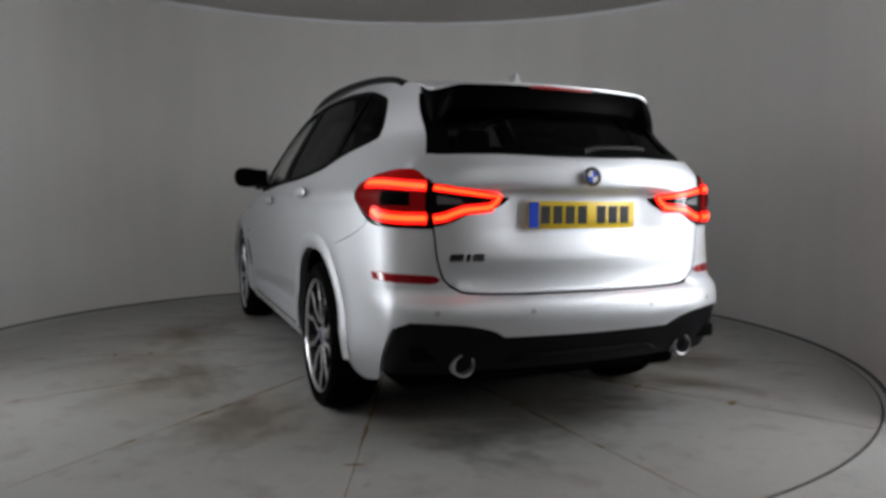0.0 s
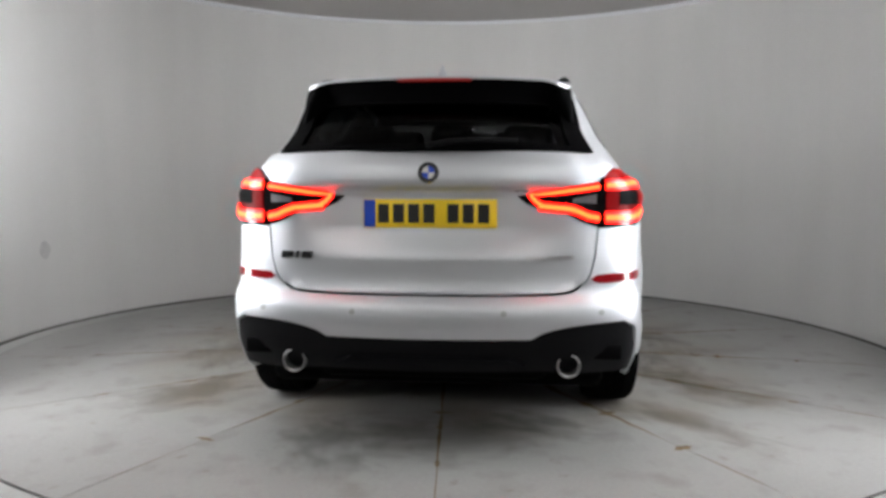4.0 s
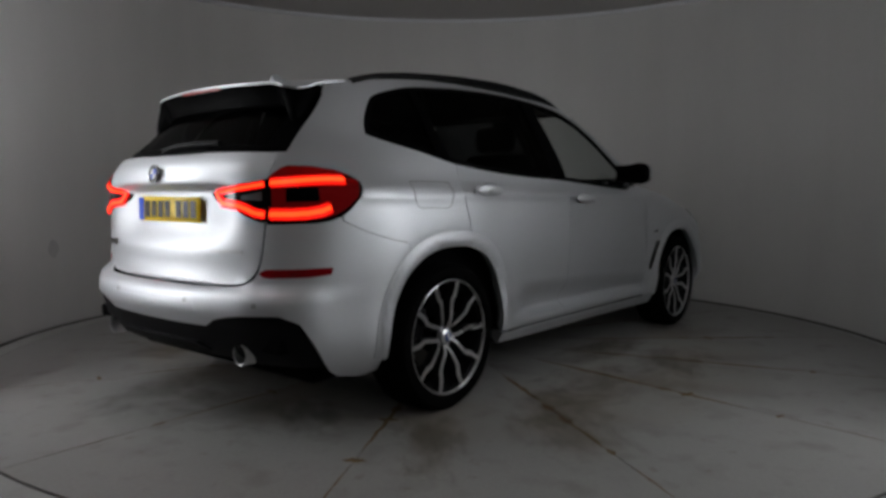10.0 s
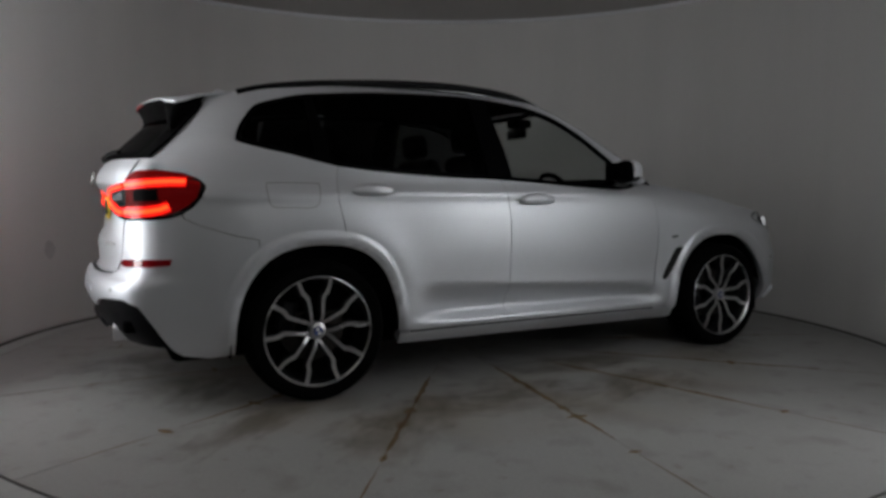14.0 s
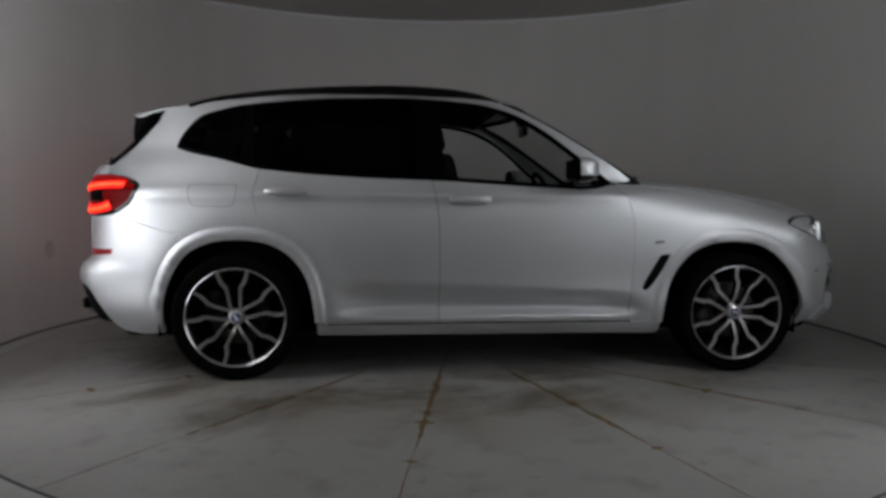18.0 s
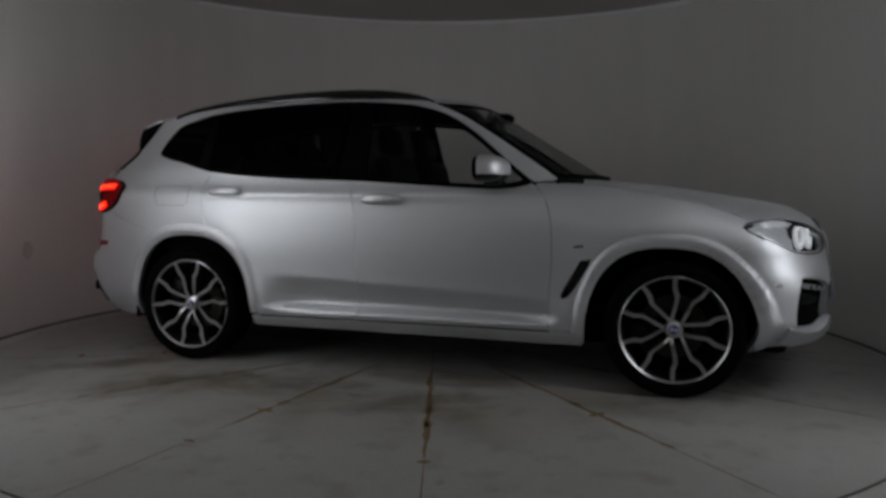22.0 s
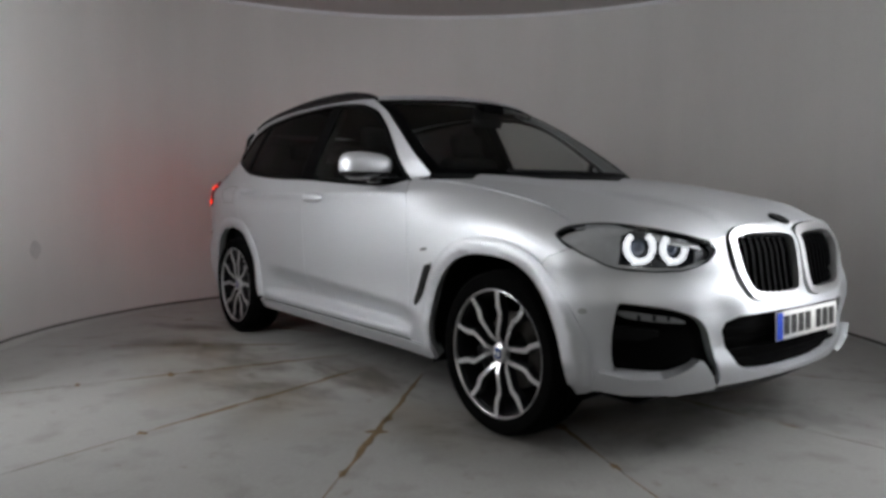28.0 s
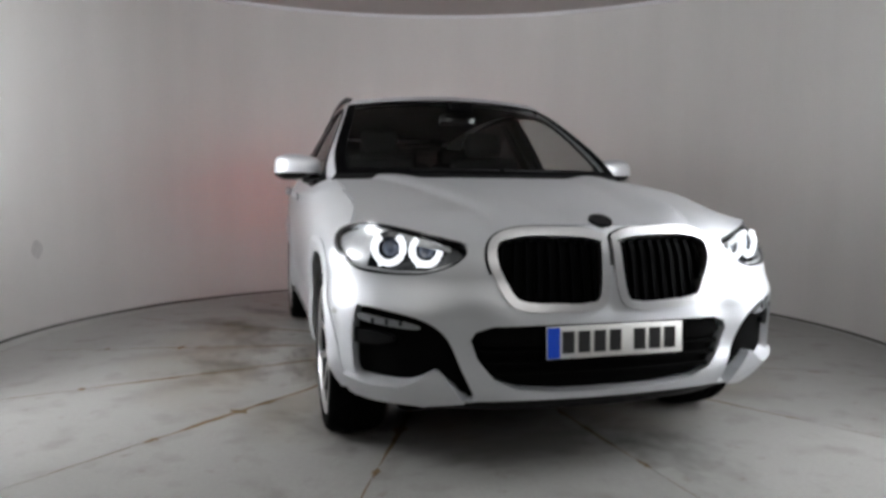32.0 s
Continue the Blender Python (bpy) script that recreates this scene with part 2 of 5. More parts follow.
def shade(bm, angle=35):
    """Smooth shading with sharp edges where faces meet at more than the angle."""
    bm.normal_update()
    for f in bm.faces:
        f.smooth = True
    for e in bm.edges:
        if len(e.link_faces) == 2 and e.calc_face_angle() > radians(angle):
            e.smooth = False
    return bm


def box(size, at=(0, 0, 0), bevel=0.01, m=None, segments=2):
    bm = bmesh.new()
    bmesh.ops.create_cube(bm, size=1)
    bmesh.ops.scale(bm, vec=size, verts=bm.verts)
    if bevel:
        bmesh.ops.bevel(bm, geom=bm.edges[:], offset=bevel, segments=segments, affect="EDGES", profile=0.5)
    if m:
        bmesh.ops.transform(bm, matrix=m, verts=bm.verts)
    bmesh.ops.translate(bm, vec=at, verts=bm.verts)
    return shade(bm, 50)


def lathe(profile, steps=48, m=None):
    """Turns a closed profile of (radius, height) round the y axis."""
    bm = bmesh.new()
    rings = [[bm.verts.new((r * math.cos(a), h, r * math.sin(a))) for r, h in profile] for a in (2 * math.pi * i / steps for i in range(steps))]
    for i in range(steps):
        a, b = rings[i], rings[(i + 1) % steps]
        for j in range(len(profile) - 1):
            bm.faces.new((a[j], a[j + 1], b[j + 1], b[j]))
    bmesh.ops.remove_doubles(bm, verts=bm.verts, dist=1e-5)
    bmesh.ops.recalc_face_normals(bm, faces=bm.faces)
    if m:
        bmesh.ops.transform(bm, matrix=m, verts=bm.verts)
    return shade(bm, 35)


def tube(path, radius, sides=8, flat=1.0):
    """A tube along points in space, its section flattened by the given factor in height, with closed ends."""
    bm, rings = bmesh.new(), []
    pts = [Vector(p) for p in path]
    for i, p in enumerate(pts):
        d = (pts[min(i + 1, len(pts) - 1)] - pts[max(i - 1, 0)]).normalized()
        a = d.cross(Vector((0, 0, 1)) if abs(d.z) < 0.9 else Vector((1, 0, 0))).normalized()
        b = a.cross(d)
        rings.append([bm.verts.new(p + radius * (math.cos(k) * a + flat * math.sin(k) * b)) for k in (2 * math.pi * j / sides for j in range(sides))])
    for a, b in zip(rings, rings[1:]):
        for j in range(sides):
            bm.faces.new((a[j], a[(j + 1) % sides], b[(j + 1) % sides], b[j]))
    bm.faces.new(rings[0])
    bm.faces.new(rings[-1])
    bmesh.ops.recalc_face_normals(bm, faces=bm.faces)
    return shade(bm, 60)


def smooth(xs, ys):
    """A smooth curve through a few knots, held constant past its ends."""
    xs, ys = np.array(xs, float), np.array(ys, float)
    slope = np.gradient(ys, xs)

    def value(x):
        x = np.clip(np.asarray(x, float), xs[0], xs[-1])
        i = np.clip(np.searchsorted(xs, x) - 1, 0, len(xs) - 2)
        h = xs[i + 1] - xs[i]
        t = (x - xs[i]) / h
        return ((2 * t ** 3 - 3 * t ** 2 + 1) * ys[i] + (t ** 3 - 2 * t ** 2 + t) * h * slope[i]
                + (3 * t ** 2 - 2 * t ** 3) * ys[i + 1] + (t ** 3 - t ** 2) * h * slope[i + 1])
    return value


def step(x, a, b):
    t = np.clip((np.asarray(x, float) - a) / (b - a), 0, 1)
    return t * t * (3 - 2 * t)


def spline(points, each=8, closed=False):
    """A rounded line (Catmull-Rom) through points of a plane."""
    p, n = [np.array(q, float) for q in points], len(points)
    out = []
    for i in range(n if closed else n - 1):
        a, b, c, d = (p[(i + k) % n] if closed else p[min(max(i + k, 0), n - 1)] for k in (-1, 0, 1, 2))
        for t in (j / each for j in range(each)):
            out.append(tuple(0.5 * (2 * b + (c - a) * t + (2 * a - 5 * b + 4 * c - d) * t * t + (3 * b - a - 3 * c + d) * t ** 3)))
    if not closed:
        out.append(tuple(p[-1]))
    return out


def dense(points, gap=0.03):
    """A closed outline with no edge longer than the gap."""
    out = []
    for a, b in zip(points, points[1:] + points[:1]):
        a, b = np.array(a, float), np.array(b, float)
        k = max(1, int(np.ceil(np.linalg.norm(b - a) / gap)))
        out += [tuple(a + (b - a) * j / k) for j in range(k) if np.linalg.norm(b - a) > 1e-6]
    return out


def shrink(points, by):
    """An outline drawn in by a small distance."""
    p = np.array(points)
    area = np.sum(p[:, 0] * np.roll(p[:, 1], -1) - np.roll(p[:, 0], -1) * p[:, 1])
    e = np.roll(p, -1, 0) - p
    e /= np.linalg.norm(e, axis=1)[:, None] + 1e-12
    nrm = np.stack([-e[:, 1], e[:, 0]], 1) * (1 if area > 0 else -1)
    v = nrm + np.roll(nrm, 1, 0)
    v /= np.maximum(np.sum(v * nrm, 1), 0.35)[:, None]
    return [tuple(q) for q in p + v * by]


def inside(q, poly):
    a, b = np.array(poly), np.roll(np.array(poly), -1, 0)
    x, y = q[:, 0][:, None], q[:, 1][:, None]
    cross = (a[:, 1] > y) != (b[:, 1] > y)
    with np.errstate(divide="ignore", invalid="ignore"):
        xi = (b[:, 0] - a[:, 0]) * (y - a[:, 1]) / (b[:, 1] - a[:, 1]) + a[:, 0]
    return np.sum(cross & (x < xi), 1) % 2 == 1


from mathutils import geometry


def patch(outline, surface, grid=0.045, holes=(), out=0.0, thick=0.012, gap=0.0, side=1, centre=(0, 0, 0.7)):
    """A panel of a curved surface(u, v) inside an outline, less its holes, with its rim turned in by the thickness."""
    loops = [dense(list(q), grid * 0.7) for q in (outline, *holes)]
    if gap:
        loops = [shrink(q, gap if i == 0 else -gap) for i, q in enumerate(loops)]
    flat = [q for loop in loops for q in loop]
    edges, k = [], 0
    for loop in loops:
        edges += [(k + i, k + (i + 1) % len(loop)) for i in range(len(loop))]
        k += len(loop)
    rim = np.array(flat)
    lo, hi = rim.min(0), rim.max(0)
    gx, gy = np.meshgrid(np.arange(lo[0] + grid * 0.5, hi[0], grid), np.arange(lo[1] + grid * 0.5, hi[1], grid))
    q = np.stack([gx.ravel(), gy.ravel()], 1)
    if len(q):
        keep = inside(q, loops[0])
        for loop in loops[1:]:
            keep &= ~inside(q, loop)
        q = q[keep]
    if len(q):
        q = q[np.min(np.linalg.norm(q[:, None] - rim[None], axis=2), 1) > grid * 0.35]
    pts = flat + [tuple(v) for v in q]
    verts, _, faces, *_ = geometry.delaunay_2d_cdt([Vector(v) for v in pts], edges, [], 0, 1e-6)
    uv = np.array([tuple(v) for v in verts])
    mid = np.array([uv[list(f)].mean(0) for f in faces])
    keep = inside(mid, loops[0])
    for loop in loops[1:]:
        keep &= ~inside(mid, loop)
    faces = [list(f) for f, k in zip(faces, keep) if k]
    e = 1e-3
    u, v = uv[:, 0], uv[:, 1]
    pos = surface(u, v)
    nrm = np.cross(surface(u + e, v) - surface(u - e, v), surface(u, v + e) - surface(u, v - e))
    nrm /= np.linalg.norm(nrm, axis=1)[:, None] + 1e-12
    nrm *= np.where(np.sum(nrm * (pos - np.array(centre)), 1) < 0, -1, 1)[:, None]
    pos = pos + nrm * out
    inner = pos - nrm * thick
    if side < 0:
        pos, nrm, inner = pos * (1, -1, 1), nrm * (1, -1, 1), inner * (1, -1, 1)
    tri = []
    for f in faces:
        a, b, c = pos[f[0]], pos[f[1]], pos[f[2]]
        if np.dot(np.cross(b - a, c - a), nrm[f[0]]) < 0:
            f = f[::-1]
        tri.append(f)
    n = len(pos)
    count = {}
    for f in tri:
        for i in range(3):
            count[(f[i], f[(i + 1) % 3])] = 1
    border = [k for k in count if (k[1], k[0]) not in count]
    allv, alln, allf = list(pos), list(nrm), list(tri)
    if thick:
        for a, b in border:
            k = len(allv)
            w = np.cross(pos[b] - pos[a], nrm[a])
            w /= np.linalg.norm(w) + 1e-12
            allv += [pos[a], pos[b], inner[b], inner[a]]
            alln += [w] * 4
            allf.append([k + 1, k, k + 3, k + 2])
    me = bpy.data.meshes.new("panel")
    me.from_pydata([tuple(p) for p in allv], [], allf)
    for poly in me.polygons:
        poly.use_smooth = True
    me.normals_split_custom_set_from_vertices([tuple(v) for v in alln])
    return me


def band(path, width, closed=False):
    """The outline of a strip of a given width along a line in a plane; closed: its outer and inner outlines."""
    p = np.array(path, float)
    t = np.gradient(p, axis=0) if not closed else np.roll(p, -1, 0) - np.roll(p, 1, 0)
    t /= np.linalg.norm(t, axis=1)[:, None] + 1e-12
    nrm = np.stack([-t[:, 1], t[:, 0]], 1) * width / 2
    a, b = [tuple(q) for q in p + nrm], [tuple(q) for q in p - nrm]
    return (a, b) if closed else a + b[::-1]

# ---------------------------------------------------------------- the booth
WALL_AT, WALL_R, TABLE_R = (-0.04, 0.07), 3.06, 2.93


def wall_top(y):
    return 2.78 + 0.072 * y


def booth_wall():
    """A curved white wall round the turntable, open towards the camera, with a rounded cove along its top."""
    bm, cols = bmesh.new(), []
    steps, start, end = 96, radians(-40), radians(214)
    for i in range(steps + 1):
        a = start + (end - start) * i / steps
        c, s = math.cos(a), math.sin(a)
        top = wall_top(WALL_AT[1] + WALL_R * s)
        heights = [0.0, 0.03] + [top * k / 10 for k in range(1, 10)] + [top]
        inner = [bm.verts.new((WALL_AT[0] + WALL_R * c, WALL_AT[1] + WALL_R * s, z)) for z in heights]
        outer = [bm.verts.new((WALL_AT[0] + (WALL_R + 0.1) * c, WALL_AT[1] + (WALL_R + 0.1) * s, z)) for z in (heights[-1], 0)]
        cols.append(inner + outer)
    for a, b in zip(cols, cols[1:]):
        for j in range(len(a)):
            k = (j + 1) % len(a)
            bm.faces.new((a[j], b[j], b[k], a[k]))
    bm.faces.new(cols[0])
    bm.faces.new(cols[-1])
    bmesh.ops.recalc_face_normals(bm, faces=bm.faces)
    return tagged(part("wall_curved", shade(bm, 40), WALL_PAINT), "smooth white painted curved booth wall", "wall", kind="structure")


def ring_strip(inner, outer, heights, at=(0, 0), steps=128, arc=(0, 360), slope=0.0):
    """A flat ring with thickness; heights: bottom and top; the slope lifts it towards the back."""
    bm, cols = bmesh.new(), []
    full = arc[1] - arc[0] >= 360
    for i in range(steps if full else steps + 1):
        a = radians(arc[0] + (arc[1] - arc[0]) * i / steps)
        c, s = math.cos(a), math.sin(a)
        cols.append([bm.verts.new((at[0] + r * c, at[1] + r * s, z + slope * (at[1] + r * s)))
                     for r, z in ((inner, heights[1]), (outer, heights[1]), (outer, heights[0]), (inner, heights[0]))])
    for i in range(steps):
        a, b = cols[i], cols[(i + 1) % len(cols)]
        for j in range(4):
            bm.faces.new((a[j], a[(j + 1) % 4], b[(j + 1) % 4], b[j]))
    if not full:
        bm.faces.new(cols[0])
        bm.faces.new(cols[-1])
    bmesh.ops.recalc_face_normals(bm, faces=bm.faces)
    return shade(bm, 30)


booth_wall()
# Added disc on the wall, in place of a dust speck before the camera.
smudge = bmesh.new()
for k in range(18):
    r = 0.062 * (1 + 0.07 * math.sin(5 * k))
    smudge.verts.new((0, r * math.cos(2 * math.pi * k / 18), 1.1 * r * math.sin(2 * math.pi * k / 18)))
smudge.faces.new(smudge.verts)
spot_a = radians(174.0)
tagged(part("wall_dust_spot", smudge, stuff("smudge", (0.62, 0.61, 0.60), 0.6, bump=0)), "faint grey disc on the wall in place of dust before the camera", "smudge", kind="structure").matrix_basis = pose(
    WALL_AT[0] + (WALL_R - 0.004) * math.cos(spot_a), WALL_AT[1] + (WALL_R - 0.004) * math.sin(spot_a), 0.61, 0, 0, 174.0)
# The cove's highlight is put into the trim's colour, whiter than the wall.
tagged(part("trim_cove", ring_strip(WALL_R - 0.05, WALL_R - 0.002, (2.748, 2.78), WALL_AT, 128, (-40, 214), 0.072), COVE_HIGHLIGHT),
       "cove trim along the top of the wall, painted whiter as its highlight", "trim", kind="structure")
# Low dark mottled strip where the wall meets the floor.
tagged(part("baseboard", ring_strip(WALL_R - 0.022, WALL_R - 0.002, (-0.02, 0.010), WALL_AT, 128, (-40, 214)), BASE_STRIP),
       "dark strip along the wall's foot", "baseboard", kind="structure")


def ceiling():
    bm = bmesh.new()
    ring = [(3.4 * math.cos(radians(a)), 3.4 * math.sin(radians(a))) for a in range(0, 181, 6)] + [(-3.4, -2.4), (3.4, -2.4)]
    low = [bm.verts.new((x, y, 2.781 + 0.072 * y)) for x, y in ring]
    high = [bm.verts.new((x, y, 2.90 + 0.072 * y)) for x, y in ring]
    bm.faces.new(low)
    bm.faces.new(high)
    for i in range(len(ring)):
        j = (i + 1) % len(ring)
        bm.faces.new((low[i], low[j], high[j], high[i]))
    bmesh.ops.recalc_face_normals(bm, faces=bm.faces)
    return tagged(part("ceiling", bm, CEILING_PAINT), "plain grey painted ceiling above the booth", "ceiling", kind="structure")


ceiling()
tagged(part("ceiling_bay", box((9.2, 5.4, 0.1), (0, -5.12, 2.56), 0), DARK_HALL), "plain dark ceiling of the bay", "ceiling", kind="structure")

# the ground under and round the turntable, and the bay behind the camera
ground = bmesh.new()
bmesh.ops.create_grid(ground, x_segments=1, y_segments=1, size=9)
tagged(part("ground", ground, GAP_DARK), "dark pit floor under the turntable", "ground", kind="structure").location.z = -0.16
tagged(part("floor_ring", ring_strip(TABLE_R + 0.012, 3.9, (-0.10, -0.002)), OUTER_FLOOR), "grey concrete floor round the turntable", "floor", kind="structure")
floor_bay = bmesh.new()
bay = [(3.88 * math.cos(radians(a)), 3.88 * math.sin(radians(a))) for a in range(-170, -9, 5)]
bm_pts = [floor_bay.verts.new((x, y, -0.003)) for x, y in bay + [(4.6, -0.68), (4.6, -7.6), (-4.6, -7.6), (-4.6, -0.68)]]
floor_bay.faces.new(bm_pts)
bmesh.ops.triangulate(floor_bay, faces=floor_bay.faces)
bmesh.ops.recalc_face_normals(floor_bay, faces=floor_bay.faces)
tagged(part("floor_bay", floor_bay, OUTER_FLOOR), "grey concrete floor of the bay before the booth", "floor", kind="structure")
for nm, size, at in (("wall_left", (0.1, 5.4, 3.2), (-4.55, -4.95, 1.6)), ("wall_right", (0.1, 5.4, 3.2), (4.55, -4.95, 1.6)),
                     ("wall_behind", (9.2, 0.1, 3.2), (0, -7.65, 1.6)),
                     ("wall_flank_left", (1.9, 0.1, 3.2), (-3.68, -2.0, 1.6)), ("wall_flank_right", (2.1, 0.1, 3.2), (3.45, -2.0, 1.6))):
    tagged(part(nm, box(size, at, 0), DARK_HALL), "plain dark painted wall of the bay", "wall", kind="structure")


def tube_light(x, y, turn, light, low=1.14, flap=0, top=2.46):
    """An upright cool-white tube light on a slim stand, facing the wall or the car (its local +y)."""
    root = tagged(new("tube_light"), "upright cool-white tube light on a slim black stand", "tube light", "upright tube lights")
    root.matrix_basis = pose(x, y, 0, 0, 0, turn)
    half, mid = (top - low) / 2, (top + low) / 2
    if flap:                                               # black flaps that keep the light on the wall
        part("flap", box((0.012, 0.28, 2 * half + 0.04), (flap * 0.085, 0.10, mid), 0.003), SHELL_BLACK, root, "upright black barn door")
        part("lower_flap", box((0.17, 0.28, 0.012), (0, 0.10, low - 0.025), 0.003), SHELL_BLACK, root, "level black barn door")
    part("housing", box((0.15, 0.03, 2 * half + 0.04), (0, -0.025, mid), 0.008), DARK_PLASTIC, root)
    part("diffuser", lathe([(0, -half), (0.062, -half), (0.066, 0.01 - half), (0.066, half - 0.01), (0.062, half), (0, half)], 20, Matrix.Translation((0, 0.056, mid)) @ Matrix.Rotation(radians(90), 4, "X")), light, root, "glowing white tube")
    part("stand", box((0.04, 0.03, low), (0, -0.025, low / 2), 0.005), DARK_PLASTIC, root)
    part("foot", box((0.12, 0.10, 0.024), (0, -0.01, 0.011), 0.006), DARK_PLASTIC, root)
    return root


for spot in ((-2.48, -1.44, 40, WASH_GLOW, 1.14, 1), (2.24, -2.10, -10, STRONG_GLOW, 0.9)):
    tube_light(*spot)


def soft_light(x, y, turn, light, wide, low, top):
    """An upright soft light added out of view on a black stand, facing the car (its local +y)."""
    root = tagged(new("soft_light"), "added unseen upright white soft light in a black case on a stand", "soft light", "soft lights before the booth")
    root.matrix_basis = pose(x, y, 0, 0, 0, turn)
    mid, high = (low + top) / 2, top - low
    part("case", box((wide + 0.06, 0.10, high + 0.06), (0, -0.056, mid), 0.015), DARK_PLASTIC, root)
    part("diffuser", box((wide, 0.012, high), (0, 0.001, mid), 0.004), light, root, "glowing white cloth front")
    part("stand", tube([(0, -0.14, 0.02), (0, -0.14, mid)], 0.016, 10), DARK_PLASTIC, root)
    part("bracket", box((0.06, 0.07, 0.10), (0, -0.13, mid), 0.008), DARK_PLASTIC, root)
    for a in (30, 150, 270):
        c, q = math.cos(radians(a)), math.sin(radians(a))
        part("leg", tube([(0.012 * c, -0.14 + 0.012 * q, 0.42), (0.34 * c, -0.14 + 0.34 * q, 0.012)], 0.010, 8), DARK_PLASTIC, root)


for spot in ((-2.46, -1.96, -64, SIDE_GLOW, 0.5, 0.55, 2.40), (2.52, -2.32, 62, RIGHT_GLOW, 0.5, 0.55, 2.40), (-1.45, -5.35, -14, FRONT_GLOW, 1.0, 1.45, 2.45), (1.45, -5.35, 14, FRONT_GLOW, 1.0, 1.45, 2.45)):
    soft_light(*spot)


def bay_fill_light(x):
    """A long flat ceiling light added unseen over the bay to brighten the wall, lengthwise to the car's way in."""
    root = tagged(new("ceiling_fill_light"), "added unseen long white ceiling light over the bay", "ceiling light", "bay ceiling lights")
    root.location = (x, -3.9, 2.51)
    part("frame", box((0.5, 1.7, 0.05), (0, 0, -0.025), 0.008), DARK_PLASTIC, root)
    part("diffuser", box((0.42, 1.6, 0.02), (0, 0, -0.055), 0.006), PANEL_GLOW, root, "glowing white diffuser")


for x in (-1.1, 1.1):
    bay_fill_light(x)

# ---------------------------------------------------------------- the turntable
turntable = tagged(new("turntable"), "round concrete turntable of wedge plates with rusty joints", "turntable")
JOINTS = 14


def wedge():
    """One wedge plate of the turntable, with a narrow joint on either side."""
    bm, half = bmesh.new(), math.pi / JOINTS
    rs = (0.10, 0.5, 1.0, 1.5, 2.0, 2.5, TABLE_R)
    rows = []
    for r in rs:
        w = half - 0.0022 / r
        rows.append([bm.verts.new((r * math.cos(w * k / 4), r * math.sin(w * k / 4), 0)) for k in range(-4, 5)])
    for a, b in zip(rows, rows[1:]):
        for i in range(8):
            bm.faces.new((a[i], b[i], b[i + 1], a[i + 1]))
    rim = [e for e in bm.edges if len(e.link_faces) == 1]
    low = bmesh.ops.extrude_edge_only(bm, edges=rim)["geom"]
    bmesh.ops.translate(bm, vec=(0, 0, -0.02), verts=[v for v in low if isinstance(v, bmesh.types.BMVert)])
    bmesh.ops.recalc_face_normals(bm, faces=bm.faces)
    return shade(bm, 30)


bed = bmesh.new()
bmesh.ops.create_circle(bed, cap_ends=True, segments=96, radius=TABLE_R - 0.01)
part("bed", bed, JOINT_FILL, turntable, "rusty filler in the joints").location.z = -0.006
plate_mesh = None
for k in range(JOINTS):
    a = radians(3.2 + 360 / JOINTS * (k + 0.5))
    ob = part("plate", wedge() if plate_mesh is None else plate_mesh, CONCRETE, turntable)
    plate_mesh = ob.data
    ob.matrix_basis = pose(0, 0, 0, 0, 0, math.degrees(a))
part("hub_cap", lathe([(0, -0.02), (0.098, -0.02), (0.098, 0), (0, 0.0)], 32, pose(0, 0, 0, 0, 0, 0) @ Matrix.Rotation(radians(90), 4, "X")), CONCRETE, turntable)
part("under_frame", ring_strip(0.02, TABLE_R - 0.004, (-0.10, -0.012)), RUST, turntable, "rusty steel under frame seen in the joints")
part("edge_band", ring_strip(TABLE_R + 0.001, TABLE_R + 0.013, (-0.10, -0.004)), GAP_DARK, turntable, "dark rubber edge band")

rng = random.Random(4)


def smear(length, width, seed):
    """A thin ragged rust smear, 1 mm proud."""
    r, bm = random.Random(seed), bmesh.new()
    n = 14
    up = [(length * (i / n - 0.5), width * (0.25 + 0.75 * r.random()) * math.sin(math.pi * (i + 0.3) / (n + 0.6))) for i in range(n + 1)]
    dn = [(x, -width * (0.25 + 0.75 * r.random()) * math.sin(math.pi * (i + 0.3) / (n + 0.6))) for i, (x, _) in enumerate(up)]
    vs = [bm.verts.new((x, y, 0.0012)) for x, y in up + dn[::-1]]
    bm.faces.new(vs)
    bmesh.ops.triangulate(bm, faces=bm.faces)
    return bm


# rust along the joints: strongest near the middle, with blots at the fixings
for k in range(JOINTS):
    a = 3.2 + 360 / JOINTS * k
    strong = 1.0 if a % 360 > 200 else 0.55
    for r, ln, wd in ((1.25, 0.9, 0.026), (1.9, 0.75, 0.021), (1.64, 0.13, 0.042), (1.83, 0.11, 0.040), (2.27, 0.10, 0.030), (2.55, 0.5, 0.006)):
        r += rng.uniform(-0.04, 0.04)
        ob = part("rust_stain", smear(ln * rng.uniform(0.6, 1.1), wd * strong * rng.uniform(0.7, 1.1), rng.random()), RUST, turntable)
        c, s = math.cos(radians(a)), math.sin(radians(a))
        ob.matrix_basis = pose(r * c, r * s, 0, 0, 0, a + rng.uniform(-1, 1) + (90 if ln < 0.15 and rng.random() < 0.3 else 0))



def stain(at, size, turn, material):
    bm = bmesh.new()
    bmesh.ops.create_circle(bm, cap_ends=True, segments=32, radius=1)
    ob = part("floor_stain", bm, material, turntable)
    ob.matrix_basis = pose(*at, 0, 0, turn) @ Matrix.Diagonal((*size, 1, 1))


